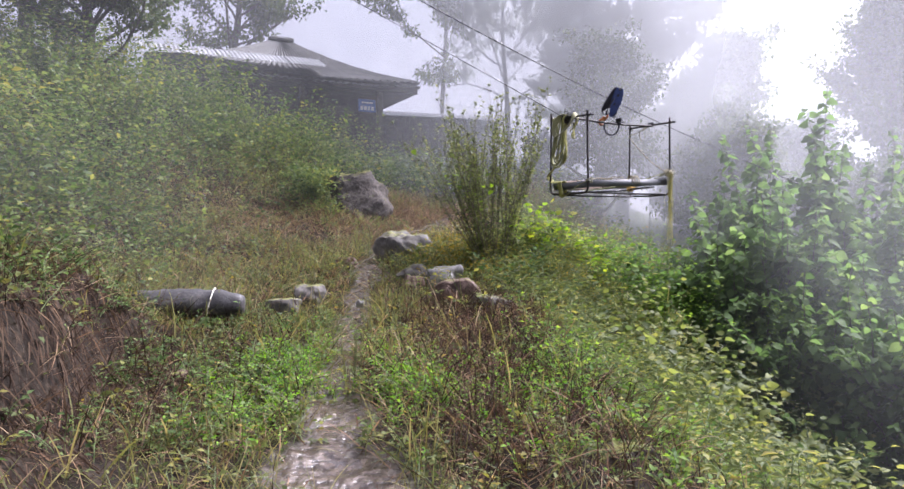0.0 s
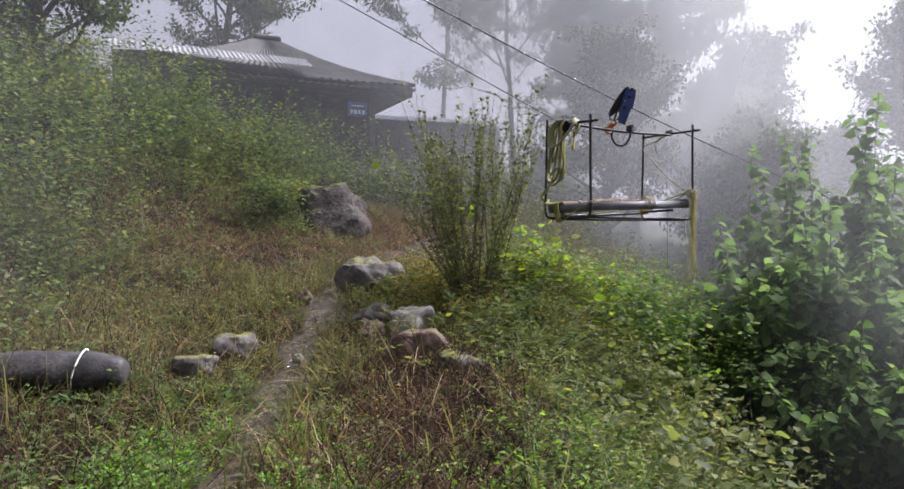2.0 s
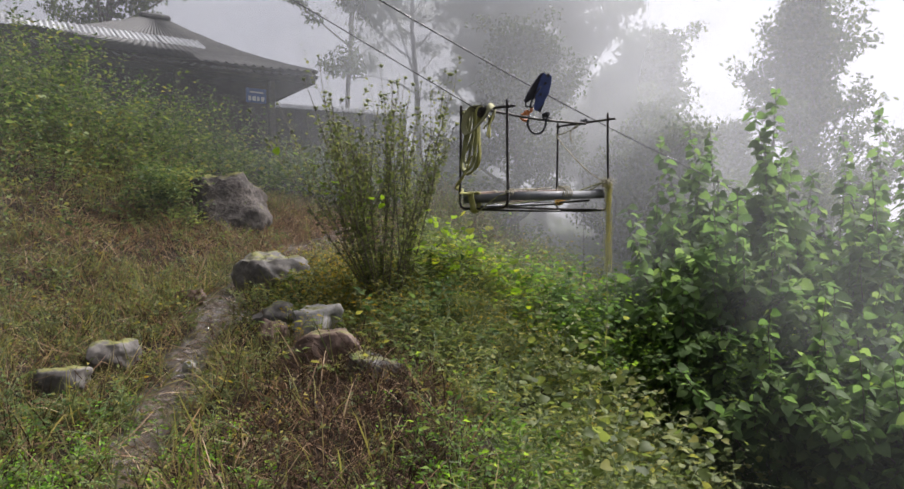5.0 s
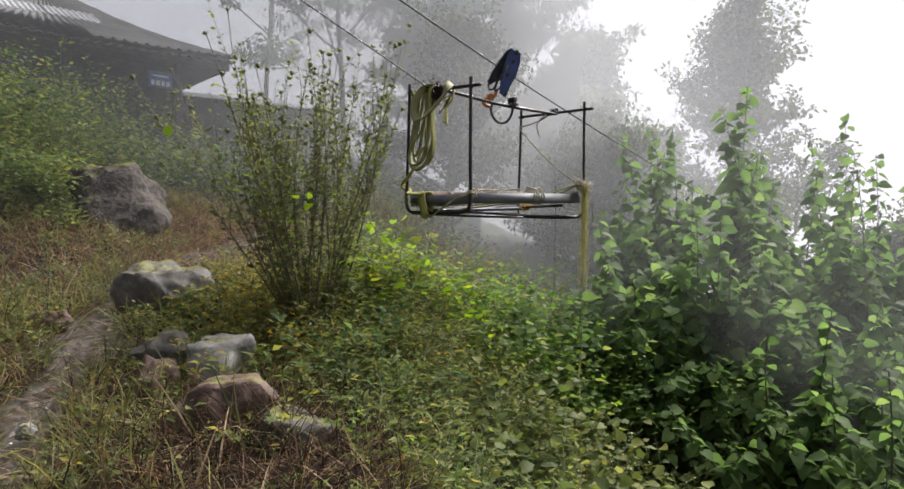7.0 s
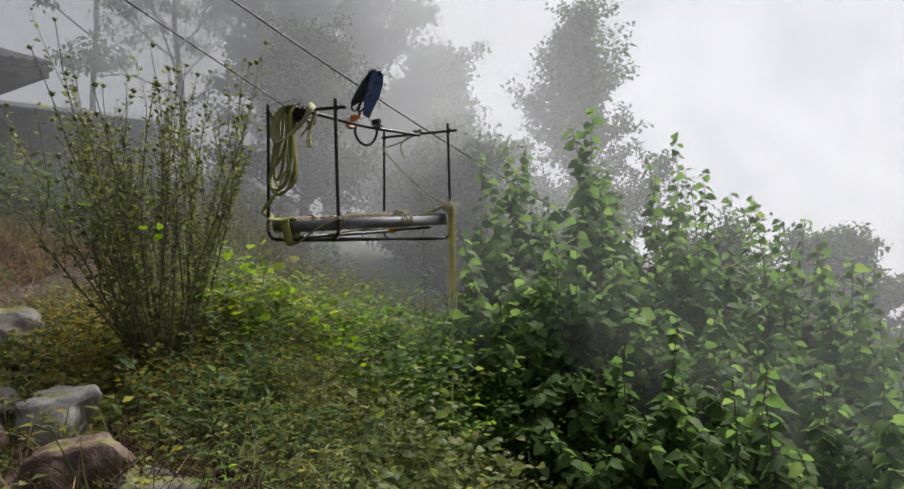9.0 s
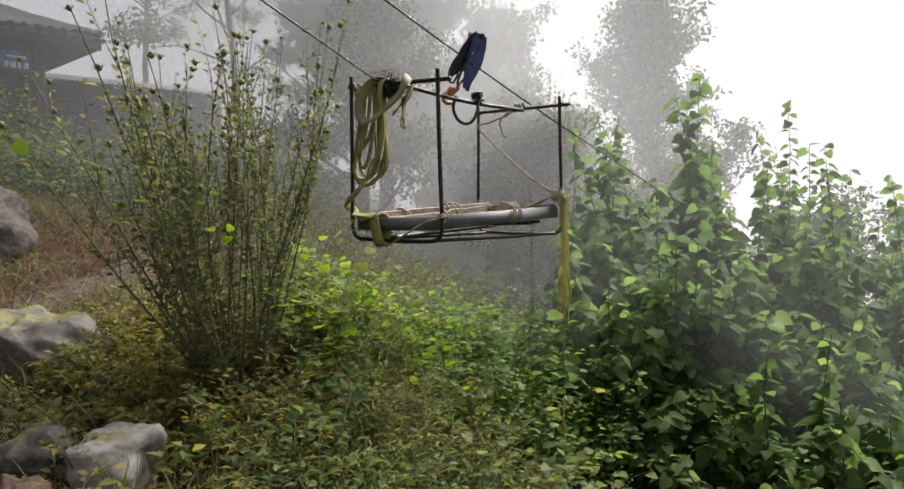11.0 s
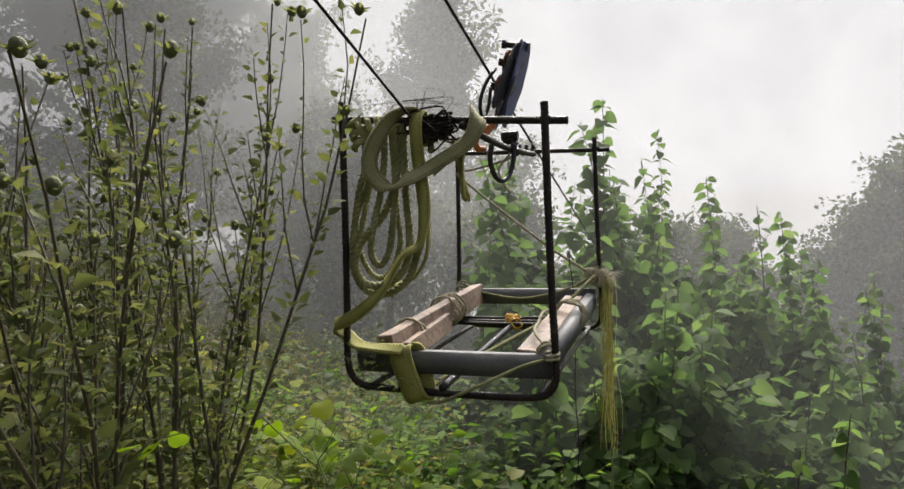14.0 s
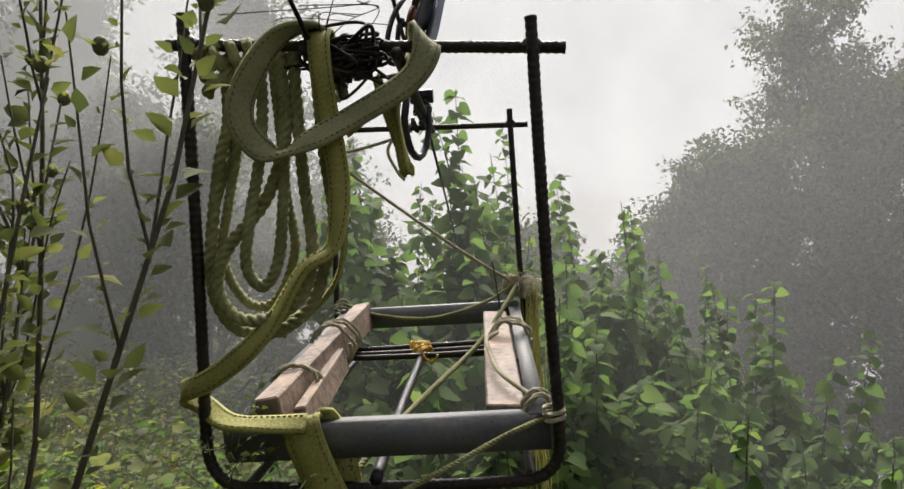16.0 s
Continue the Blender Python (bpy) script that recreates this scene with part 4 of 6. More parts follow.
def cage_ropes():
    cord = 0.0055
    front = 2.375
    # webbing slung over the front bar in loops, then down to the front channel
    loop, st1 = strap_mesh("webbing", [(0.05, 0.395, 2.28), (0.05, 0.405, 2.37), (0.02, 0.43, 2.42), (-0.03, 0.50, 2.395), (-0.05, 0.565, 2.30), (-0.055, 0.575, 2.225), (-0.055, 0.52, 2.165), (-0.055, 0.44, 2.19), (-0.055, 0.34, 2.235), (-0.06, 0.24, 2.29), (-0.045, 0.205, 2.35), (0.0, 0.222, 2.392), (0.05, 0.24, 2.36), (0.055, 0.30, 2.28), (0.05, 0.40, 2.22)], 0.056, [(0.6, 0.4, 0), (0.9, 0.2, 0), (0.9, -0.4, 0), (0.6, -0.7, -0.3), (0.4, -0.85, 0), (0.5, 0.5, 0.6), (0.35, -0.2, 0.85), (0.3, 0.1, 0.95), (0.6, 0.6, 0.3), (0.9, 0.2, 0), (0.4, 0.3, 0.7)], PALE_WEB)
    hang, st2 = strap_mesh("webbing", [(0.05, 0.415, 2.30), (0.05, 0.418, 2.37), (0.02, 0.42, 2.412), (-0.025, 0.42, 2.375), (-0.04, 0.41, 2.25), (-0.04, 0.395, 2.10), (-0.045, 0.415, 1.98), (-0.05, 0.475, 1.94), (-0.045, 0.545, 1.84), (-0.045, 0.61, 1.775), (-0.045, 0.685, 1.725), (-0.03, 0.748, 1.70), (0.02, 0.765, 1.675), (0.03, 0.735, 1.655), (-0.022, 0.665, 1.632), (-0.028, 0.58, 1.624), (-0.028, 0.50, 1.622)], 0.046, [(0.2, 1, 0), (0.2, 1, 0), (0.2, 1, 0), (0.1, 1, 0), (0.3, 0.8, 0.1), (0.8, 0.4, 0.3), (0.6, 0.3, 0.6), (0.3, 0.2, 0.9), (0.3, 0.1, 0.8), (0.7, 0.1, 0.5), (0.9, 0, 0.3), (0.7, 0.1, 0.6)], WEB)
    wrap, st3 = strap_mesh("webbing", [(0.02, 0.518, 1.613), (-0.012, 0.516, 1.622), (-0.024, 0.505, 1.58), (-0.022, 0.485, 1.52), (-0.028, 0.461, 1.468), (-0.008, 0.445, 1.447), (0.022, 0.443, 1.462), (0.030, 0.458, 1.53), (0.046, 0.488, 1.60), (0.030, 0.508, 1.617)], 0.080, [(0, 1, -0.25)] * 4, WEB)
    edge, st5 = strap_mesh("webbing", [(0.03, 0.44, 2.36), (0.0, 0.42, 2.25), (-0.01, 0.402, 2.12), (0.0, 0.40, 2.0), (0.01, 0.425, 1.91), (0.02, 0.485, 1.85), (0.02, 0.56, 1.83)], 0.036, [(1, 0.15, 0), (1, 0.2, 0), (0.9, 0.3, 0.3)], WEB)
    tail, st4 = strap_mesh("webbing", [(0.05, 0.27, 2.31), (0.03, 0.285, 2.24), (0.0, 0.275, 2.17), (-0.012, 0.268, 2.125), (0.008, 0.263, 2.118), (0.02, 0.275, 2.16), (0.035, 0.30, 2.24), (0.045, 0.32, 2.32)], 0.034, [(0.8, 0.5, 0), (0.8, 0.5, 0.1)], WEB)
    ob = thing("webbing_strap", CAGE.copy(), "faded yellow-green webbing sling looped over the cage bar", "strap")
    for me, st in ((loop, st1), (hang, st2), (wrap, st3), (tail, st4), (edge, st5)):
        o = part("webbing", me, ob)
        tagged(part("stitching", st, o), kind="stuff")
    # bundle of laid rope hung beside it
    g = np.random.default_rng(5)
    ob = thing("rope_bundle", CAGE.copy(), "hank of thick faded yellow laid rope hung from the bar", "rope")
    part("knot", rope_mesh("knot", helix((0.02, 0.665, 2.40), (0.02, 0.645, 2.31), 0.022, 2.5, 10, 0.15, 3), 0.012, ROPE, 6, 4), ob)
    part("knot", rope_mesh("knot", helix((0.02, 0.55, 2.385), (0.02, 0.66, 2.375), 0.021, 3.0, 10, 0.12, 4), 0.011, ROPE, 6, 4), ob)
    # loops of rope: radius, set-off from the bar, and the line across and down
    for rr, off, line in (
            (0.0125, 0.012, ((0.626, 2.369), (0.63, 2.245), (0.655, 2.155), (0.682, 1.986), (0.679, 1.89), (0.638, 1.822), (0.564, 1.807), (0.485, 1.85), (0.446, 1.94), (0.423, 2.031), (0.435, 2.177), (0.44, 2.369))),
            (0.0125, -0.012, ((0.519, 2.378), (0.506, 2.234), (0.553, 2.087), (0.638, 1.986), (0.66, 1.907), (0.621, 1.845), (0.542, 1.845), (0.485, 1.895), (0.468, 1.986), (0.48, 2.132), (0.485, 2.376))),
            (0.0115, -0.022, ((0.508, 2.376), (0.514, 2.177), (0.519, 2.065), (0.533, 1.952), (0.564, 1.907), (0.593, 1.952), (0.581, 2.053), (0.564, 2.144), (0.553, 2.256), (0.553, 2.376))),
            (0.0095, 0.024, ((0.598, 2.374), (0.615, 2.2), (0.643, 2.076), (0.66, 1.963), (0.615, 1.873), (0.553, 1.873), (0.508, 1.974), (0.519, 2.087), (0.525, 2.234), (0.53, 2.376))),
            (0.006, 0.03, ((0.615, 2.374), (0.623, 2.211), (0.672, 2.053), (0.688, 1.929), (0.66, 1.85), (0.598, 1.828), (0.542, 1.794)))):
        n_pt = len(line) - 1
        pts = [(off * math.sin(math.pi * k / n_pt) + 0.02 * math.cos(2 * math.pi * k / n_pt), y, z) for k, (y, z) in enumerate(line)]
        part("strand", rope_mesh("strand", pts, rr, ROPE), ob)
    ob2 = thing("wire_tie", CAGE.copy(), "tangle of dark rusty tie wire round the bar", "wire")
    for k in range(5):
        c = np.array((0.012, 0.375, 2.35)) + g.normal(0, 1, (34, 3)) * np.array((0.020, 0.045, 0.026))
        part("coil", mesh_np("coil", *tubes(smooth_path(c, 6)[None], 0.0035 + 0.001 * (k % 2), 0.0035, 6), REBAR, True), ob2)
    for i in range(7):
        a = g.normal(0, 1, 3)
        s = np.array((0.01, 0.42, 2.385))
        part("wire_end", mesh_np("wire_end", *tubes(smooth_path([s, s + 0.03 * a + (0, 0, 0.03), s + np.array((0.03 * a[0], 0.06 * a[1], 0.06)), s + np.array((0.05 * a[1], 0.09 * a[2], 0.05))], 8)[None], 0.0012, 0.0012, 5), REBAR, True), ob2)
    # cords on the floor frame
    in_cage("lashing_cord", "pale twisted cord strung across the cage floor", "cord",
            ("cord", rope_mesh("cord", [(0.02, 0.005, 1.60), (-0.02, 0.10, 1.575), (-0.035, 0.24, 1.51), (-0.03, 0.36, 1.455), (-0.01, 0.42, 1.44)], cord, ROPE)),
            ("wrap", rope_mesh("wrap", helix((0.0, -0.004, 1.60), (0.0, -0.002, 1.625), 0.019, 2.0, 12, 0.08, 12), 0.0045, PALE_ROPE, 6, 4)),
            ("wrap", rope_mesh("wrap", helix((0.03, 0.02, 1.605), (0.08, 0.03, 1.612), 0.028, 2.0, 12, 0.08, 13), cord, PALE_ROPE, 6, 4)),
            ("cord", rope_mesh("cord", [(0.06, 0.03, 1.625), (0.22, 0.10, 1.645), (0.38, 0.12, 1.65), (0.52, 0.13, 1.665), (0.60, 0.10, 1.67)], cord, PALE_ROPE)),
            ("wrap", rope_mesh("wrap", helix((0.66, 0.06, 1.622), (0.78, 0.06, 1.622), 0.062, 4.5, 14, 0.05, 14), cord, PALE_ROPE, 6, 4)))
    in_cage("lashing_cord", "pale twisted cord wound round the timber", "cord",
            ("wrap", rope_mesh("wrap", helix((0.70, WID - 0.075, 1.627), (0.86, WID - 0.075, 1.632), 0.066, 3.2, 14, 0.06, 21), cord, PALE_ROPE, 6, 4)),
            ("wrap", rope_mesh("wrap", helix((0.30, WID - 0.07, 1.60), (0.36, WID - 0.07, 1.60), 0.062, 2.2, 14, 0.06, 22), cord, PALE_ROPE, 6, 4)),
            ("wrap", rope_mesh("wrap", helix((1.20, WID - 0.005, 1.665), (1.23, WID - 0.005, 1.70), 0.024, 3.2, 12, 0.1, 23), cord, PALE_ROPE, 6, 4)))
    in_cage("diagonal_rope", "yellow rope crossing the cage floor to the corner post", "rope",
            ("rope", rope_mesh("rope", [(1.20, 0.01, 1.74), (1.05, 0.06, 1.69), (0.8, 0.16, 1.60), (0.45, 0.30, 1.54), (0.15, 0.40, 1.50), (-0.01, 0.45, 1.455)], 0.0075, ROPE)),
            ("rope", rope_mesh("rope", [(1.20, 0.03, 1.735), (1.17, 0.14, 1.68), (1.15, 0.34, 1.635), (1.17, 0.55, 1.655), (1.22, 0.69, 1.70)], 0.006, ROPE)),
            ("rope", rope_mesh("rope", [(1.21, 0.01, 1.735), (1.16, 0.20, 1.87), (1.17, 0.42, 2.04), (1.20, 0.62, 2.20), (1.22, 0.695, 2.27), (1.24, 0.60, 2.29), (1.255, 0.44, 2.33), (1.25, 0.38, 2.375)], 0.006, PALE_ROPE)),
            ("knot", rope_mesh("knot", helix((1.262, 0.40, 2.37), (1.262, 0.30, 2.37), 0.02, 3, 10, 0.2, 33), 0.008, DARK_STEEL, 6, 4)),
            ("tail", rope_mesh("tail", [(1.25, 0.42, 2.36), (1.20, 0.47, 2.28), (1.18, 0.44, 2.20), (1.17, 0.41, 2.16)], 0.006, PALE_ROPE)))
    in_cage("yellow_cord", "bright yellow cord binding the floor rods to the pipe", "cord",
            *[("wrap", rope_mesh("wrap", helix((0.87 + 0.02 * k, 0.32 + 0.025 * k, 1.552), (1.03 - 0.02 * k, 0.40 - 0.02 * k, 1.556), 0.023, 3.0, 12, 0.15, 40 + k), 0.0042, YELLOW_CORD, 6, 4)) for k in range(3)])
    # knot on the rear post with a frayed end hanging down
    ob = thing("frayed_rope", CAGE.copy(), "pale rope knotted on the corner post, its long end frayed", "rope")
    for k in range(3):
        part("knot", rope_mesh("knot", helix((LEN - 0.04 + 0.03 * k, -0.05 + 0.03 * k, 1.70 + 0.012 * k), (LEN + 0.02 - 0.02 * k, 0.07 - 0.02 * k, 1.745), 0.026, 3, 10, 0.3, 50 + k), 0.0085, PALE_ROPE, 6, 4), ob)
    N = 46
    base = np.array((LEN - 0.035, -0.045, 1.72)) + g.normal(0, 0.012, (N, 3))
    z = np.linspace(0, 1, 10)[None]
    spread = g.normal(0, 1, (N, 2, 1))
    ln = 0.58 + 0.27 * g.random((N, 1))
    wob = 0.010 * np.sin(z * 9 + g.random((N, 1)) * 6)
    rad = 0.003 + 0.012 * np.clip(z - 0.1, 0, 1)
    st = np.stack([base[:, :1] + spread[:, 0] * rad + wob, base[:, 1:2] + spread[:, 1] * rad - wob, base[:, 2:] - z * ln], -1)
    tagged(part("frayed_end", mesh_np("frayed_end", *tubes(st, 0.0014, 0.0008, 3), FRAY), ob, "loose yellow fibres"), kind="stuff")
    N = 160
    az = g.random(N) * 6.28
    st = stems(np.array((LEN - 0.03, -0.01, 1.73)) + g.normal(0, 0.018, (N, 3)), 0.05 + 0.06 * g.random(N), 0.4 + 1.4 * g.random(N), az, 1.5, 5, 0.2)
    tagged(part("fibre_tuft", mesh_np("fibre_tuft", *tubes(st, 0.0013, 0.0008, 3), PALE_ROPE), ob, "tuft of pale fibres"), kind="stuff")
    part("line", rope_mesh("line", [(LEN - 0.04, -0.05, 1.05), (LEN - 0.06, -0.05, 0.75), (LEN - 0.05, -0.055, 0.48), (LEN - 0.055, -0.05, 0.36)], 0.004, ROPE), ob)
    part("knot", rope_mesh("knot", helix((LEN - 0.055, -0.05, 0.36), (LEN - 0.055, -0.05, 0.33), 0.012, 2, 9, 0.2, 61), 0.005, PALE_ROPE, 6, 4), ob)
    part("line", rope_mesh("line", [(LEN - 0.055, -0.05, 0.34), (LEN - 0.07, -0.045, 0.2), (LEN - 0.06, -0.05, 0.08), (LEN - 0.065, -0.045, 0.0)], 0.006, FRAY), ob)
    in_cage("thin_wire", "thin dark wires dangling below the cage", "wire",
            ("wire", rope_mesh("wire", [(1.0, 0.1, 1.85), (1.0, 0.08, 1.6), (1.01, 0.09, 1.2), (1.0, 0.08, 0.95), (0.98, 0.10, 0.75)], 0.0022, REBAR)),
            ("wire", rope_mesh("wire", [(1.24, -0.02, 1.70), (1.30, -0.05, 1.55), (1.28, -0.06, 1.40), (1.25, -0.05, 1.30)], 0.0022, REBAR)))


def disc(bm, at, r, w, axis_y=True, seg=20):
    m = Matrix.Translation(at) @ (Matrix.Rotation(radians(90), 4, "X") if axis_y else Matrix())
    bmesh.ops.create_cone(bm, cap_ends=True, segments=seg, radius1=r, radius2=r, depth=w, matrix=m)


def bm_mesh(name, bm, mat, bevel=0.0):
    if bevel:
        bmesh.ops.bevel(bm, geom=bm.edges[:], offset=bevel, segments=1, affect="EDGES")
    me = bpy.data.meshes.new(name)
    bm.to_mesh(me)
    bm.free()
    me.materials.append(mat)
    return me


def plate(name, outline, thick, y, mat):
    """A flat steel plate in the x-z plane."""
    n = len(outline)
    v = [(x, y - thick / 2, z) for x, z in outline] + [(x, y + thick / 2, z) for x, z in outline]
    bm = bmesh.new()
    vs = [bm.verts.new(p) for p in v]
    bm.faces.new(vs[:n])
    bm.faces.new(vs[n:][::-1])
    for i in range(n):
        bm.faces.new((vs[i], vs[n + i], vs[n + (i + 1) % n], vs[(i + 1) % n]))
    bmesh.ops.recalc_face_normals(bm, faces=bm.faces[:])
    return bm_mesh(name, bm, mat, 0.0015)


def pulley():
    """The cableway trolley: two sheaves between side plates, a hook and shackles to the rail below."""
    at = CAGE @ pose(0.60, 0.27, 2.60, 15, 18, 0)
    ob = thing("cable_trolley", at, "blue steel pulley trolley with rusty sheaves riding the cable", "pulley")
    out = [(-0.055, 0.155), (0.035, 0.165), (0.062, 0.10), (0.075, 0.0), (0.055, -0.10), (0.02, -0.19), (-0.02, -0.19), (-0.05, -0.10), (-0.07, 0.0), (-0.075, 0.10)]
    blue = part("side_plate", plate("side_plate", out, 0.007, -0.046, BLUE_STEEL), ob, "blue painted steel plate")
    blue.matrix_local = Matrix.Translation((-0.01, 0, 0.15)) @ Matrix.Rotation(radians(-4), 4, "Y") @ Matrix.Translation((0.01, 0, -0.15))
    dark = part("side_plate", plate("side_plate", [(x * 0.85 - 0.008, z * 0.96) for x, z in out], 0.009, -0.030, DARK_STEEL), ob, "blackened steel plate swung open")
    dark.matrix_local = Matrix.Translation((-0.01, 0, 0.15)) @ Matrix.Rotation(radians(19), 4, "Y") @ Matrix.Translation((0.01, 0, -0.15))
    grip = part("side_plate", plate("side_plate", [(x * 0.62, z * 0.86 - 0.02) for x, z in out], 0.008, 0.028, DARK_STEEL), ob, "blackened steel keeper plate")
    grip.matrix_local = Matrix.Translation((0.03, 0, 0.13)) @ Matrix.Rotation(radians(-17), 4, "Y") @ Matrix.Translation((0, 0, -0.13))
    t = np.linspace(0, 2 * np.pi, 12)
    part("ring", rod_mesh("ring", np.stack([0.062 + 0.02 * np.cos(t), 0.046 + 0 * t, 0.115 + 0.024 * np.sin(t)], -1), 0.006, DARK_STEEL, False), ob, "small steel ring")
    for x, z in ((0.0, 0.075), (0.0, -0.035)):
        bm = bmesh.new()
        disc(bm, (x, 0, z), 0.044, 0.014)
        disc(bm, (x, 0.014, z), 0.052, 0.008)
        disc(bm, (x, -0.014, z), 0.052, 0.008)
        part("sheave", bm_mesh("sheave", bm, RUST), ob, "rusty brown sheave")
        bm = bmesh.new()
        disc(bm, (x, 0, z), 0.010, 0.10, True, 8)
        disc(bm, (x, 0.044, z), 0.017, 0.012, True, 6)
        disc(bm, (x, -0.044, z), 0.017, 0.012, True, 6)
        part("axle", bm_mesh("axle", bm, DARK_STEEL), ob)
    bm = bmesh.new()
    disc(bm, (-0.01, 0, 0.150), 0.013, 0.11, True, 10)
    disc(bm, (-0.01, 0.05, 0.150), 0.02, 0.014, True, 6)
    disc(bm, (-0.01, -0.05, 0.150), 0.02, 0.014, True, 6)
    part("top_bolt", bm_mesh("top_bolt", bm, DARK_STEEL), ob)
    for s in (-1, 1):
        part("link", rod_mesh("link", [(-0.03, 0.045 * s, 0.03), (-0.055, 0.055 * s, -0.05), (-0.06, 0.05 * s, -0.14), (-0.03, 0.03 * s, -0.19), (0.0, 0.035 * s, -0.13), (-0.015, 0.045 * s, -0.05)], 0.008, DARK_STEEL, False), ob)
    part("hook", rod_mesh("hook", [(0.0, 0.0, -0.17), (0.01, 0.0, -0.215), (-0.03, 0.015, -0.25), (-0.06, 0.02, -0.285), (-0.03, 0.02, -0.315), (0.01, 0.0, -0.30)], 0.015, ORANGE, False), ob, "orange painted hook")
    bm = bmesh.new()
    disc(bm, (-0.02, 0.01, -0.235), 0.028, 0.03, True, 12)
    part("hook_eye", bm_mesh("hook_eye", bm, ORANGE, 0.003), ob)
    low = thing("shackle", CAGE.copy(), "dark steel shackle gripping the top rail", "shackle")
    part("bow", rod_mesh("bow", [(0.52, 0.31, 2.36), (0.50, 0.32, 2.28), (0.55, 0.31, 2.205), (0.63, 0.29, 2.20), (0.68, 0.27, 2.27), (0.69, 0.27, 2.36)], 0.011, DARK_STEEL, False), low)
    part("clamp", rod_mesh("clamp", helix((0.66, 0.285, 2.345), (0.74, 0.285, 2.345), 0.024, 3, 10), 0.009, DARK_STEEL, False), low)
    bm = bmesh.new()
    disc(bm, (0.70, 0.285, 2.385), 0.022, 0.07, True, 8)
    part("pin", bm_mesh("pin", bm, DARK_STEEL, 0.002), low)


def cables():
    a = np.array((1.80, 8.38, 2.655))
    up, down = np.array((-0.835, -0.442, 0.328)), np.array((0.837, 0.483, -0.262))
    for name, pts, r, lab in (("carrying_cable", [a + up * 34, a + up * 16 - (0, 0, 0.05), a + up * 5, a, a + down * 6, a + down * 20 - (0, 0, 0.3), a + down * 55], 0.0065, "dark twisted steel carrying cable of the cableway"),
                              ("hauling_cable", [np.array((1.275, 8.20, 2.39)) + np.array((-0.817, -0.447, 0.364)) * s for s in (32, 16, 5, 0)], 0.0050, "thinner dark hauling cable tied to the cage bar")):
        p, t = resample(smooth_path(pts, 10), 0.25)
        tagged(new(name, mesh_np(name, *tubes(p[None], r, r, 6), CABLE, True)), lab, "cable")


def cage_creeper():
    """A wispy climber that clings to the corner of the cage."""
    global RNG
    RNG = np.random.default_rng(23)
    ob = thing("creeper", CAGE.copy(), "wispy green creeper clinging to the cage corner", "vine")
    n = 16
    foot = np.stack([RNG.normal(-0.02, 0.02, n), RNG.uniform(0.50, 0.74, n), RNG.uniform(1.44, 1.60, n)], -1)
    st = stems(foot, 0.10 + 0.16 * RNG.random(n), 0.3 + 1.2 * RNG.random(n), RNG.random(n) * 6.28, 0.8, 7, 0.25)
    for i in range(n):
        part("tendril", mesh_np("tendril", *tubes(st[i:i + 1], 0.0014, 0.0008, 3), GREEN_STEM), ob)
    tagged(part("foliage", mesh_np("foliage", *scattered(OVAL, *leaves_on(st, 13, 0.1, 1.0, (0.008, 0.022), 0.5, 0.7)), WEED), ob), kind="stuff")


cage()
cage_creeper()
cage_ropes()
pulley()
cables()

# ---- vegetation ----


def reseed(k):
    """Each planting has random numbers of its own, so that a change to one leaves the others alone."""
    global RNG
    RNG = np.random.default_rng(int(abs(k) * 1000) % 100003 + 17)


def pick(n, x0, x1, y0, y1, keep):
    """n random places in a rectangle, thinned by keep(x, y) in 0..1."""
    x, y = RNG.uniform(x0, x1, n), RNG.uniform(y0, y1, n)
    k = RNG.random(n) < keep(x, y)
    return x[k], y[k]


def patchy(x, y, s, seed):
    return 0.5 + 0.5 * np.sin(s * x + seed + 1.3 * np.sin(0.7 * s * y + seed)) * np.sin(s * y * 1.1 - seed * 2 + np.sin(0.9 * s * x))


def edge_of(y):
    return np.interp(y, EDGE_Y, EDGE_X)


def path_of(y):
    return np.interp(y, PATH_Y, PATH_X)


def free(x, y):
    return 1 - np.clip(trodden(x, y) * 1.15, 0, 0.985)


def grass(name, n, box, keep, size, mat, label, flat=0.4, droop=None):
    reseed(n + len(label))
    x, y = pick(n, *box, keep)
    N = len(x)
    p = on_ground(x, y, -0.01)
    az = RNG.random(N) * 6.28
    lean = np.abs(RNG.normal(flat, 0.35, N))
    d = np.stack([np.sin(lean) * np.cos(az), np.sin(lean) * np.sin(az), np.cos(lean)], -1)
    R = frames_of(d, unit(np.array([0, 0, 1.0]) + RNG.normal(0, 0.4, (N, 3))))
    return stuff(name, scattered(BLADE, p, R, RNG.uniform(*size, N)), mat, label, "grass")


def weeds(name, n, box, keep, height, per, leaf, tmpl, mat, label, lean=0.35, droop=0.5, stem_mat=None, rise=0.5, jitter=0.5, t0=0.15, category="weeds"):
    reseed(n + len(label))
    x, y = pick(n, *box, keep)
    N = len(x)
    st = stems(on_ground(x, y, -0.02), RNG.uniform(*height, N), np.abs(RNG.normal(lean, 0.25, N)), RNG.random(N) * 6.28, droop, 5)
    stuff(name, scattered(tmpl, *leaves_on(st, per, t0, 1.0, leaf, rise, jitter)), mat, label, category)
    if stem_mat:
        stuff(name + "_stalks", tubes(st, 0.0035, 0.0015, 3), stem_mat, "thin stalks of the " + label.split(" on ")[0], category)


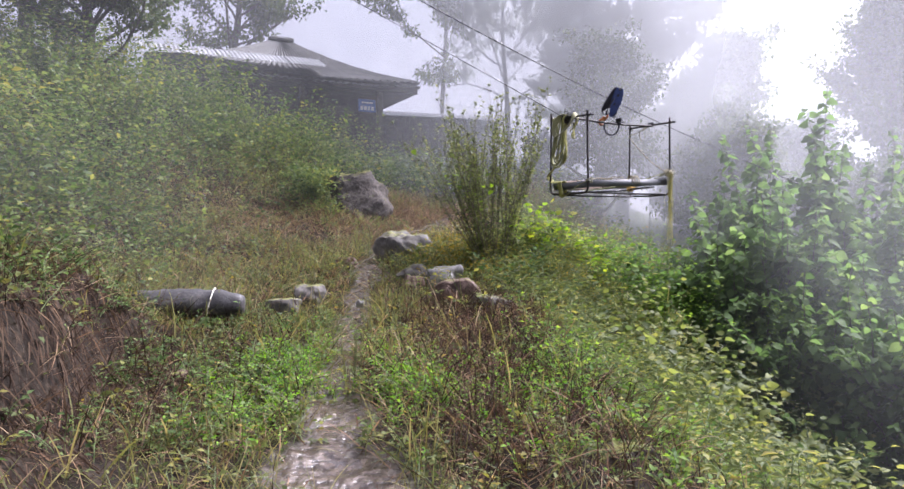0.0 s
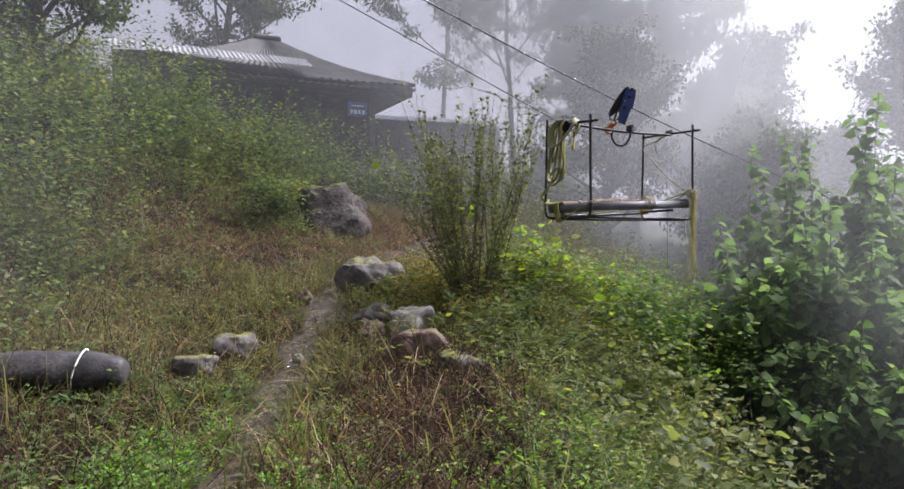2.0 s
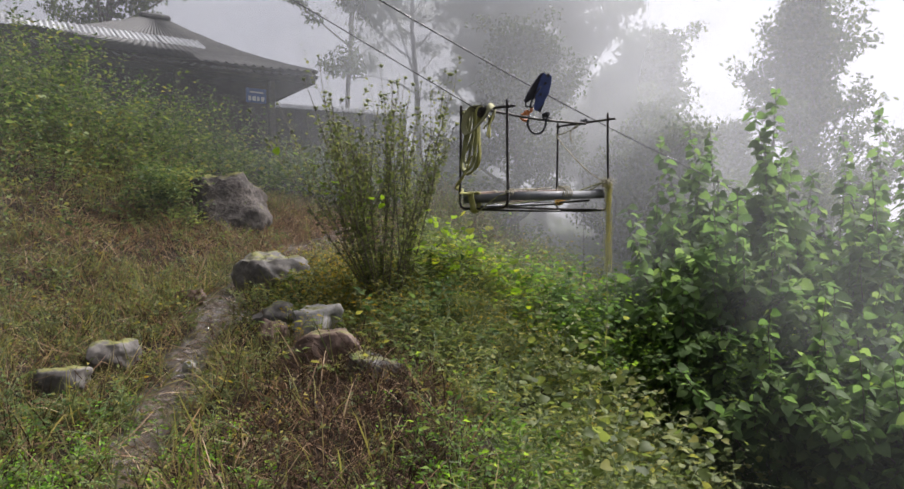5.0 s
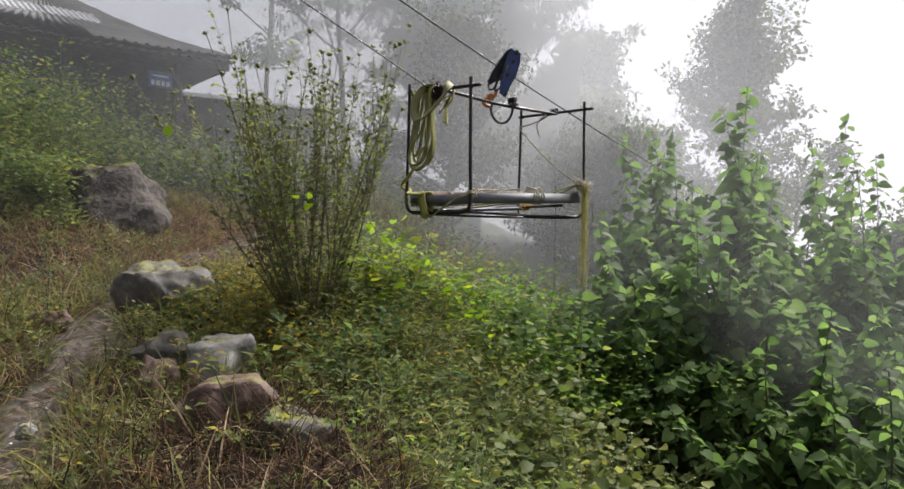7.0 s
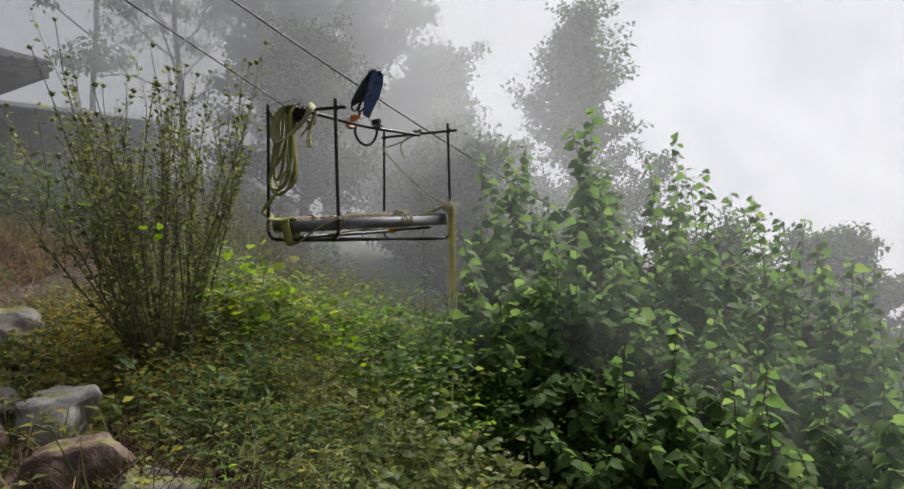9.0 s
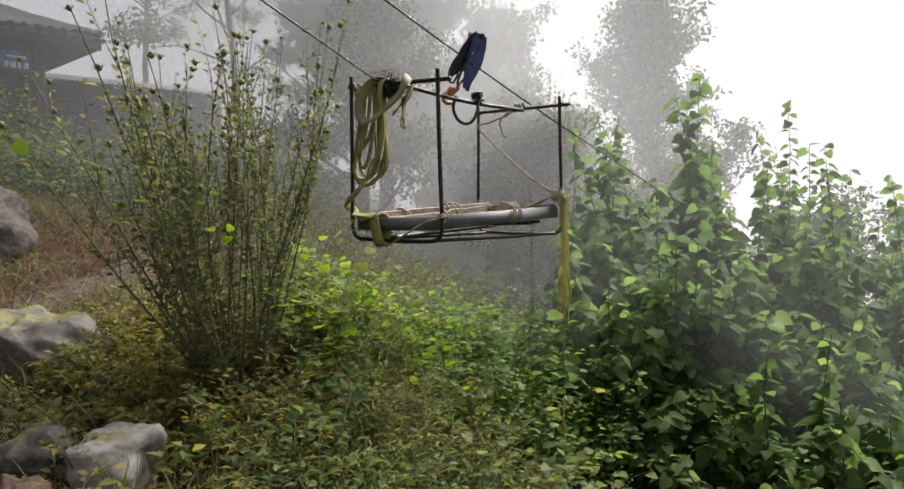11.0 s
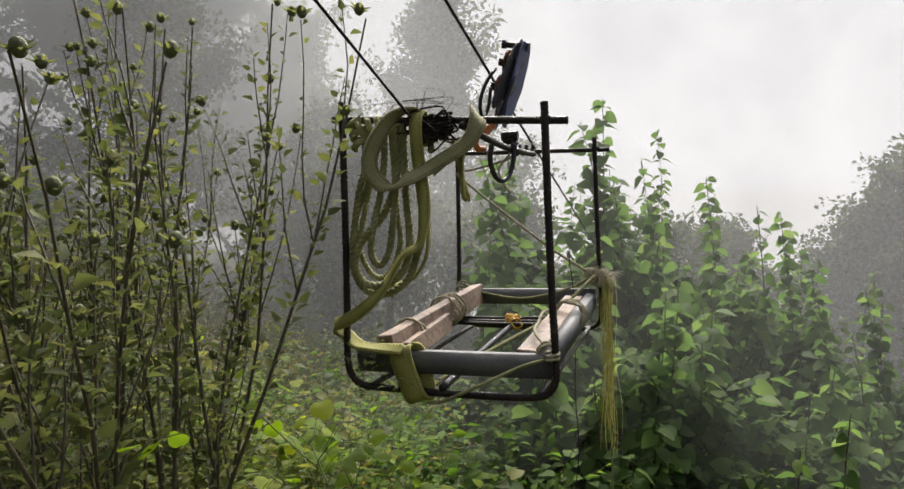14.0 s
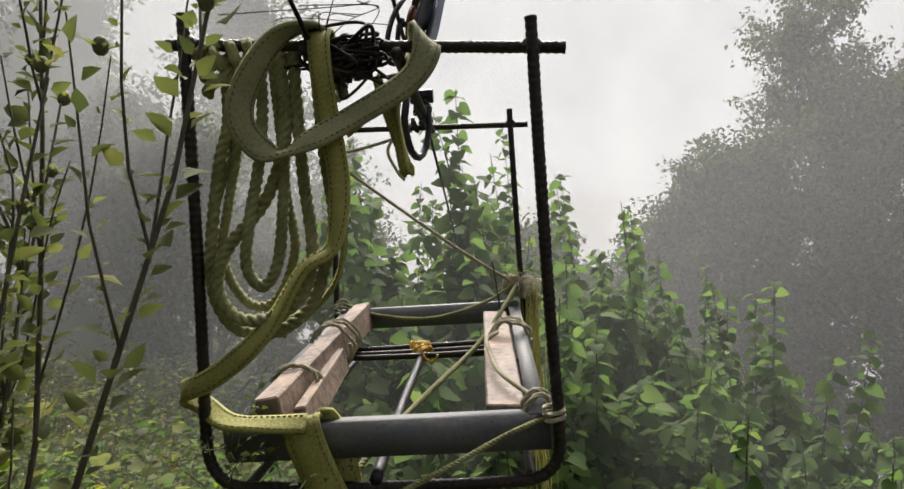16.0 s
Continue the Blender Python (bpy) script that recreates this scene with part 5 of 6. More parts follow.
def spot(x, y, cx, cy, rx, ry):
    return np.exp(-(((x - cx) / rx) ** 2 + ((y - cy) / ry) ** 2))


def clover_zone(x, y):
    return np.clip(spot(x, y, -1.15, 5.0, 0.32, 0.7) + spot(x, y, -0.1, 4.5, 0.28, 0.5) + spot(x, y, -1.0, 4.2, 0.3, 0.5) + 0.8 * spot(x, y, 0.75, 4.6, 0.4, 0.8) + 0.6 * spot(x, y, -0.45, 5.5, 0.12, 0.4), 0, 1)


def brown_zone(x, y):
    return np.clip(1.1 * spot(x, y, 0.35, 5.0, 0.55, 1.6) + 0.9 * spot(x, y, 0.95, 4.4, 0.4, 1.0) + spot(x, y, 0.35, 6.6, 0.45, 0.5) + 1.2 * spot(x, y, -2.2, 4.0, 0.8, 1.0), 0, 1)


def straw_zone(x, y):
    return np.clip(spot(x, y, -0.6, 12.4, 1.6, 1.9) + 0.8 * spot(x, y, -3.2, 10.4, 1.6, 1.3) + 0.5 * spot(x, y, -0.2, 6.0, 0.6, 1.0) + 0.4 * spot(x, y, -2.2, 7.5, 1.2, 1.2), 0, 1)


def flat_top(x, y):
    return (x < edge_of(y) + 0.25) * free(x, y) * (1 - 0.94 * spot(x, y, -2.35, 3.55, 1.0, 1.2)) * (1 - 0.85 * spot(x, y, -1.6, 2.5, 0.6, 0.7))


NEAR = (-5.5, 2.6, 2.2, 15.0)
grass("grass", 140000, NEAR, lambda x, y: flat_top(x, y) * (0.25 + 0.75 * patchy(x, y, 1.9, 1)) * (1 - 0.75 * straw_zone(x, y)) * (1 - 0.6 * brown_zone(x, y)) * (1 - 0.8 * clover_zone(x, y)), (0.09, 0.30), GRASS, "short damp yellow-green grass along the footpath", 0.8)
grass("dry_grass", 115000, NEAR, lambda x, y: flat_top(x, y) * np.clip(0.24 + 0.9 * straw_zone(x, y) + 0.35 * brown_zone(x, y) + 0.15 * patchy(x, y, 2.3, 4), 0, 1), (0.10, 0.34), STRAW, "flattened brown dead straw on the slope", 1.25)
grass("straw_slope", 30000, (-3.6, 0.6, 10.0, 14.6), lambda x, y: free(x, y) * spot(x, y, -0.9, 12.3, 1.4, 1.7), (0.12, 0.36), STRAW, "thick mat of pale brown straw beyond the bush", 1.15)
grass("dead_weed", 66000, NEAR, lambda x, y: flat_top(x, y) * np.clip(brown_zone(x, y) + 0.22 + 0.3 * smooth01((-0.8 - x) / 0.6) * (y < 7), 0, 1), (0.10, 0.36), BROWN, "matted dark brown dead weeds", 0.8)
grass("lower_grass", 60000, (-6, 5, -6, 2.3), lambda x, y: free(x, y) * (1 - 0.85 * spot(x, y, -1.6, 2.3, 0.7, 0.8)), (0.10, 0.30), GRASS, "short damp grass lower down the footpath", 0.8)
weeds("lower_weed", 7000, (-6, 5, -6, 2.3), lambda x, y: free(x, y) * (1 - 0.8 * spot(x, y, -1.7, 2.3, 0.9, 1.2)), (0.10, 0.35), 9, (0.02, 0.05), SIMPLE, WEED, "low leafy weeds lower down the footpath", 0.5, 0.8)
weeds("ground_weed", 16000, NEAR, lambda x, y: flat_top(x, y) * (0.2 + 0.8 * patchy(x, y, 1.5, 7)) * (1 - 0.8 * straw_zone(x, y)) * (1 - 0.85 * brown_zone(x, y)), (0.08, 0.32), 10, (0.018, 0.048), FOLDED, WEED, "low leafy green weeds on the slope", 0.5, 0.8, GREEN_STEM)
weeds("clover", 4800, (-2, 1.4, 3.2, 6.4), lambda x, y: clover_zone(x, y) * free(x, y), (0.06, 0.20), 12, (0.018, 0.036), FOLDED, CLOVER, "bright green clumps of clover-like herbs on the path edge", 0.4, 0.6, GREEN_STEM)
weeds("dead_stalk", 4600, (-3.5, 1.3, 2.6, 7.6), lambda x, y: np.clip(brown_zone(x, y), 0, 1) * free(x, y), (0.15, 0.42), 7, (0.012, 0.03), NARROW, BROWN, "brittle brown dead stalks", 0.7, 0.7, BROWN)
grass("long_grass", 16000, NEAR, lambda x, y: flat_top(x, y) * np.clip(2.4 * patchy(x, y, 4.3, 6) - 1.3, 0, 1) * (1 - 0.7 * straw_zone(x, y)), (0.22, 0.46), GRASS, "tufts of longer yellow-green grass", 0.55)
grass("straw_stalk", 9000, NEAR, lambda x, y: flat_top(x, y) * np.clip(0.15 + straw_zone(x, y) + brown_zone(x, y), 0, 1) * (1 - 0.85 * spot(x, y, -2.0, 3.6, 1.0, 1.5)), (0.2, 0.5), STRAW, "long pale dead stalks lying across the weeds", 1.35)
weeds("yellow_weed", 1800, NEAR, lambda x, y: flat_top(x, y) * np.clip(1.6 * patchy(x, y, 2.7, 12) - 0.5, 0, 1), (0.10, 0.32), 10, (0.02, 0.05), FOLDED, YELLOWING, "yellowing low weeds between the grass", 0.5, 0.8, STEM)
weeds("bank_herb", 5200, (-9.5, -1.6, 4.5, 16.5), lambda x, y: smooth01((path_of(y) - 1.2 - x) / 2.2) * (0.45 + 0.55 * patchy(x, y, 1.1, 3)) * (1 - 0.85 * straw_zone(x, y)), (0.25, 0.75), 14, (0.035, 0.085), FOLDED, SHRUB, "thick green herbs and brambles on the bank", 0.4, 0.7, STEM)
weeds("bank_shrub", 3000, (-11, -2.4, 5.5, 18.5), lambda x, y: smooth01((path_of(y) - 2.3 - x) / 1.6) * np.clip(1.5 * patchy(x, y, 1.05, 9) - 0.1, 0.08, 1) * (1 - straw_zone(x, y)), (0.9, 1.9), 34, (0.05, 0.11), FOLDED, SHRUB, "dense green shrubs covering the bank", 0.3, 0.6, STEM)
weeds("slope_vine", 16000, (0.5, 6.5, 2.6, 16.0), lambda x, y: smooth01((x - edge_of(y) - 0.15 + 0.5 * smooth01((y - 5.5) / 2)) / 0.5) * (0.4 + 0.6 * patchy(x, y, 1.6, 5)) * (1 - 0.75 * brown_zone(x, y)), (0.20, 0.58), 11, (0.026, 0.066), FOLDED, VINE, "tangled green vines and herbs on the steep slope", 0.5, 0.9, GREEN_STEM)
weeds("seeding_herb", 3600, (0.6, 4.5, 6.2, 14.0), lambda x, y: smooth01((x - edge_of(y) - 0.1) / 0.5) * smooth01((y - 6.2) / 1.5) * patchy(x, y, 1.3, 2), (0.5, 1.0), 16, (0.008, 0.020), SIMPLE, SEED, "fine pale seed heads above the vines", 0.35, 0.7, GREEN_STEM, 0.8, 0.8, 0.5)
weeds("dry_herb", 2600, (0.8, 4.2, 9.5, 15), lambda x, y: spot(x, y, 2.2, 12.5, 1.2, 2.0), (0.5, 1.1), 14, (0.012, 0.03), SIMPLE, STRAW, "dry brownish seed grass on the far slope", 0.3, 0.7, STEM)
weeds("rock_herb", 1500, (-3.2, 1.2, 6.6, 12.2), lambda x, y: np.clip(0.9 * spot(x, y, -2.3, 11.4, 0.7, 0.35) + spot(x, y, -0.2, 8.7, 0.5, 0.6) + spot(x, y, 0.35, 7.6, 0.4, 0.7) + spot(x, y, -0.25, 8.25, 0.3, 0.2) + 0.8 * spot(x, y, -0.45, 7.2, 0.15, 0.3), 0, 1), (0.12, 0.36), 12, (0.04, 0.085), FOLDED, VINE, "broad green herbs among the stones", 0.5, 0.8, GREEN_STEM)


weeds("mugwort", 2400, (0.2, 3.2, 2.6, 12.0), lambda x, y: smooth01((x - edge_of(y) + 0.5 * smooth01((y - 5.5) / 2)) / 0.4) * (1 - smooth01((x - edge_of(y) - 1.3) / 0.5)) * (0.3 + 0.7 * patchy(x, y, 1.9, 11)), (0.25, 0.6), 18, (0.035, 0.075), NARROW, WEED, "fresh green narrow-leaved herbs along the slope edge", 0.35, 0.6, GREEN_STEM)
weeds("edge_weed", 1300, (0.5, 2.6, 2.4, 6.6), lambda x, y: smooth01((x - edge_of(y) + 0.35) / 0.4) * np.clip(1.7 * patchy(x, y, 2.6, 21) - 0.35, 0, 1), (0.16, 0.40), 14, (0.024, 0.055), FOLDED, LUSH, "bright green leafy weeds on the shoulder of the slope", 0.4, 0.8, GREEN_STEM)
weeds("nettle", 330, (0.3, 1.7, 6.2, 8.6), lambda x, y: np.clip(spot(x, y, 0.9, 7.6, 0.4, 0.7), 0, 1) * (0.2 + 0.8 * patchy(x, y, 4.1, 5)), (0.20, 0.62), 13, (0.03, 0.085), OVAL, NETTLE, "broad-leaved dark green nettles beside the stones", 0.4, 0.8, GREEN_STEM)
weeds("bush_foot_herb", 1100, (-0.6, 1.2, 7.4, 10.2), lambda x, y: free(x, y) * np.clip(spot(x, y, 0.0, 9.2, 0.6, 0.9) + spot(x, y, 0.5, 8.2, 0.5, 0.5), 0, 1), (0.18, 0.5), 13, (0.025, 0.06), FOLDED, YELLOWING, "yellow-green herbs round the foot of the bush", 0.45, 0.8, GREEN_STEM)
weeds("lime_herb", 90, (1.0, 1.9, 8.75, 10.2), lambda x, y: 0.9 + 0 * x, (0.55, 0.9), 5, (0.06, 0.11), LOBED, LIME, "yellow-green lobed leaves of a vine behind the cage", 0.35, 0.7, GREEN_STEM, 0.2, 0.4, 0.4)
weeds("pale_herb", 1700, (0.9, 2.6, 6.4, 10.5), lambda x, y: smooth01((x - edge_of(y) + 0.1) / 0.4) * np.clip(1.5 * patchy(x, y, 2.2, 31) - 0.2, 0, 1), (0.3, 0.68), 17, (0.013, 0.034), FOLDED, YELLOWING, "yellow-green small-leaved herbs under the cage", 0.4, 0.8, GREEN_STEM)
weeds("dark_weed", 1000, (-3.4, -0.9, 2.6, 6.4), lambda x, y: free(x, y) * np.clip(1.5 * patchy(x, y, 2.4, 17) - 0.1, 0, 1), (0.10, 0.32), 13, (0.018, 0.048), FOLDED, NETTLE, "dark green leafy weeds below the earth bank", 0.5, 0.8, GREEN_STEM)
weeds("tall_herb", 900, (0.75, 2.0, 8.5, 10.6), lambda x, y: 0.8 + 0 * x, (0.3, 0.65), 14, (0.03, 0.065), OVAL, VINE, "tall green herbs under the cage", 0.3, 0.6, GREEN_STEM)
weeds("lime_herb", 120, (0.8, 1.9, 8.3, 9.8), lambda x, y: 0.8 + 0 * x, (0.35, 0.7), 5, (0.045, 0.085), LOBED, LIME, "yellow-green lobed leaves of a creeping vine", 0.35, 0.7, GREEN_STEM, 0.2, 0.4, 0.4)


def lush_growth(name, n, box, low, high, per, leaf, tmpl, mat, label):
    """Tall soft herbs whose tops end at about one height, whatever the slope below them does."""
    reseed(n + len(label))
    x, y = RNG.uniform(box[0], box[1], n), RNG.uniform(box[2], box[3], n)
    p = on_ground(x, y, -0.02)
    tops = np.interp(patchy(x, y, 1.7, 4) + RNG.normal(0, 0.2, n), (0, 1), (low, high))
    ln = np.clip(tops - p[:, 2], 0.25, 2.2)
    st = stems(p, ln, np.abs(RNG.normal(0.2, 0.15, n)), RNG.random(n) * 6.28, 0.5, 8, 0.1)
    stuff(name, scattered(tmpl, *leaves_on(st, per, 0.25, 1.0, leaf, 0.3, 0.5)), mat, label, "herbs")
    stuff(name + "_stalks", tubes(st, 0.004, 0.0016, 3), GREEN_STEM, "thin stalks of the " + label, "herbs")


lush_growth("lush_herb", 1100, (1.9, 4.6, 8.4, 12.0), 0.1, 0.75, 30, (0.035, 0.075), FOLDED, LUSH, "soft bright green herbs filling the slope under the cage")
lush_growth("meadow_herb", 900, (1.0, 3.7, 10.3, 14.6), 0.65, 1.15, 24, (0.03, 0.07), FOLDED, WEED, "rank yellowish green herbs on the slope behind the cage")
lush_growth("slope_herb", 420, (1.0, 2.7, 9.1, 11.6), 0.70, 1.2, 20, (0.04, 0.09), OVAL, LUSH, "tall bright green herbs on the slope beyond the cage")
lush_growth("rank_herb", 260, (1.0, 3.0, 9.4, 12.4), 0.75, 1.25, 26, (0.025, 0.06), FOLDED, YELLOWING, "tall yellow-green herbs on the slope beyond the cage")
lush_growth("lush_nettle", 150, (0.85, 1.7, 8.8, 10.0), 0.55, 0.95, 26, (0.035, 0.075), OVAL, LUSH, "bright green leafy herbs behind the bush")
lush_growth("heart_creeper", 240, (2.0, 4.0, 8.6, 11.0), 0.3, 0.95, 16, (0.05, 0.095), HEART, MULB, "heart-leaved green creepers under the cage")
weeds("lush_vine", 1000, (1.6, 4.6, 5.0, 11.0), lambda x, y: smooth01((x - edge_of(y) - 0.5) / 0.6), (0.5, 1.1), 13, (0.04, 0.085), HEART, VINE, "lush bright green creepers on the slope", 0.45, 0.7, GREEN_STEM)
weeds("fallen_leaf", 2600, (-1.8, 0.6, 2.6, 13), lambda x, y: np.clip(trodden(x, y), 0, 1), (0.02, 0.04), 2, (0.02, 0.05), OVAL, BROWN, "small brown fallen leaves on the mud", 1.4, 0.5, None, 0.0, 0.4, 0.1, "leaves")


def hanging_roots():
    """Dead stalks and roots that hang down over the cut earth bank."""
    n = 5200
    x, y = RNG.uniform(-3.0, -1.45, n), RNG.uniform(2.6, 5.4, n)
    p = on_ground(x, y, 0.03)
    d = np.stack([0.55 + 0.4 * RNG.random(n), -0.35 + RNG.normal(0, 0.4, n), -0.55 - 0.9 * RNG.random(n)], -1)
    up = unit(np.stack([np.ones(n), -0.4 * np.ones(n), 0.7 * np.ones(n)], -1) + RNG.normal(0, 0.4, (n, 3)))
    half = RNG.random(n) < 0.985
    for k, mat, lab in ((half, BROWN, "dark brown roots hanging over the earth bank"), (~half, STRAW, "dry stalks hanging over the earth bank")):
        stuff("hanging_root", scattered(BLADE, p[k], frames_of(d[k], up[k]), RNG.uniform(0.08, 0.34, k.sum())), mat, lab, "roots")


hanging_roots()
weeds("bank_weed", 220, (-3.2, -1.8, 2.8, 5.6), lambda x, y: 0.4 + 0 * x, (0.1, 0.3), 7, (0.03, 0.07), OVAL, WEED, "sparse green weeds on the earth bank", 0.7, 0.9, GREEN_STEM)
weeds("far_undergrowth", 7000, (-4, 15, 14.5, 30), lambda x, y: 0.5 + 0.5 * patchy(x, y, 0.7, 3), (0.35, 1.0), 12, (0.07, 0.15), SIMPLE, SHRUB, "dim green undergrowth further up the slope", 0.4, 0.6)
weeds("valley_undergrowth", 7000, (6, 19, -4, 17), lambda x, y: 0.5 + 0.5 * patchy(x, y, 0.7, 8), (0.4, 1.2), 12, (0.08, 0.16), SIMPLE, SHRUB, "dim green undergrowth falling into the valley", 0.4, 0.6)


def boulder_creeper():
    """Creepers that spill down over the uphill side of the large boulder."""
    reseed(41)
    n = 170
    foot = np.stack([RNG.uniform(-3.05, -2.5, n), RNG.uniform(11.5, 12.3, n), 0 * np.ones(n)], -1)
    foot[:, 2] = terrain(foot[:, 0], foot[:, 1]) + RNG.uniform(0.0, 0.55, n)
    st = stems(foot, 0.25 + 0.4 * RNG.random(n), 0.5 + 0.6 * RNG.random(n), -0.9 + RNG.normal(0, 0.7, n), 1.0, 6, 0.15)
    stuff("boulder_creeper", scattered(FOLDED, *leaves_on(st, 14, 0.1, 1.0, (0.04, 0.085), 0.4, 0.6)), SHRUB, "dull green creepers spilling over the large boulder", "creeper")


boulder_creeper()


def hibiscus():
    """A many-stemmed bush with upright wands, small leaves and round seed pods."""
    reseed(5)
    base = np.array((0.48, 8.55, 0.50))
    ob = thing("hibiscus_bush", Matrix.Translation(base), "tall twiggy hibiscus bush bearing round green seed pods", "bush")
    N = 40
    az = RNG.random(N) * 6.28
    r = 0.17 * np.sqrt(RNG.random(N))
    foot = np.stack([r * np.cos(az), r * np.sin(az), np.zeros(N)], -1)
    lean = 0.05 + 0.56 * RNG.random(N) ** 0.8
    # the side towards the cage is kept clipped
    lean *= 1 - 0.8 * np.clip(np.cos(az + 0.45) + 0.1, 0, 1)
    main = stems(foot, 1.45 + 0.95 * RNG.random(N), lean, az, -0.06, 9, 0.06)
    for i in range(N):
        part("stem", mesh_np("stem", *tubes(main[i:i + 1], 0.0085, 0.0026, 6), STEM, True), ob)
    t = 0.35 + 0.5 * RNG.random((N, 5))
    p, d = along(main, t)
    p = p.reshape(-1, 3)
    M = len(p)
    twigs = stems(p, 0.25 + 0.40 * RNG.random(M), 0.15 + 0.35 * RNG.random(M), RNG.random(M) * 6.28, -0.3, 6, 0.06)
    tagged(part("twig_spray", mesh_np("twig_spray", *tubes(twigs, 0.0034, 0.0016, 4), STEM), ob, "thin upright twigs"), kind="stuff")
    lf = [scattered(OVAL, *leaves_on(main, 130, 0.05, 0.86, (0.018, 0.058), 0.7, 0.6)), scattered(OVAL, *leaves_on(twigs, 15, 0.05, 0.98, (0.014, 0.045), 0.8, 0.6))]
    tagged(part("foliage", mesh_np("foliage", *join_np(lf), HIBI), ob), kind="stuff")
    bm = bmesh.new()
    bmesh.ops.create_uvsphere(bm, u_segments=10, v_segments=7, radius=0.0125)
    for v in bm.verts:
        v.co.z = v.co.z * 1.25 + 0.0125
        v.co.x *= 1 + 0.06 * math.cos(5 * math.atan2(v.co.y, v.co.x))
    pod = bm_mesh("seed_pod", bm, POD)
    pod.polygons.foreach_set("use_smooth", np.ones(len(pod.polygons), dtype=bool))
    cal_v, cal_f = scattered(NARROW, np.zeros((6, 3)), frames_of(np.stack([np.cos(np.arange(6) * 1.05), np.sin(np.arange(6) * 1.05), np.full(6, 0.9)], -1), np.tile([0, 0, 1.0], (6, 1))), 0.036)
    calyx = mesh_np("calyx", cal_v, cal_f, HIBI)
    tips = [(main[i, -1 - k], unit(main[i, -1] - main[i, -2])) for i in range(N) for k in range(2)] + [(twigs[i, -1], unit(twigs[i, -1] - twigs[i, -2])) for i in range(0, M, 2)]
    for k, (q, dd) in enumerate(tips):
        o = part("seed_pod", pod, ob)
        off = RNG.normal(0, 0.014, 3)
        o.matrix_local = Matrix.Translation(q + off) @ Vector(dd).to_track_quat("Z", "Y").to_matrix().to_4x4() @ Matrix.Scale(0.8 + 0.5 * RNG.random(), 4)
        c = part("calyx", calyx, o)


hibiscus()


def lime_vine():
    reseed(3)
    ob = thing("lime_vine", Matrix.Translation((1.0, 8.5, 0.3)), "yellow-green lobed-leaf vine climbing through the bush", "vine")
    pts = [(0.0, 0.0, 0.1), (0.2, 0.1, 0.5), (0.1, 0.0, 1.0), (-0.8, 0.0, 1.7), (0.25, 0.15, 0.9), (0.15, -0.05, 0.7), (-0.85, 0.05, 2.1), (0.1, 0.1, 1.3)]
    N = 34
    g = RNG
    foot = np.array(pts)[g.integers(0, 8, N)] * np.array((1, 1, 0.55)) + g.normal(0, 0.06, (N, 3))
    st = stems(foot, 0.45 + 0.5 * g.random(N), 0.3 + 0.5 * g.random(N), g.random(N) * 6.28, 0.6, 8, 0.15)
    for i in range(N):
        part("tendril", mesh_np("tendril", *tubes(st[i:i + 1], 0.003, 0.0015, 4), GREEN_STEM), ob)
    P, R, S = leaves_on(st, 6, 0.1, 1.0, (0.04, 0.075), 0.3, 0.5, 0.5)
    leaf = mesh_np("leaf", *LOBED, LIME)
    for k in range(len(P)):
        o = part("leaf", leaf, ob)
        o.matrix_local = Matrix.Translation(P[k]) @ Matrix(R[k].tolist()).to_4x4() @ Matrix.Scale(S[k], 4)


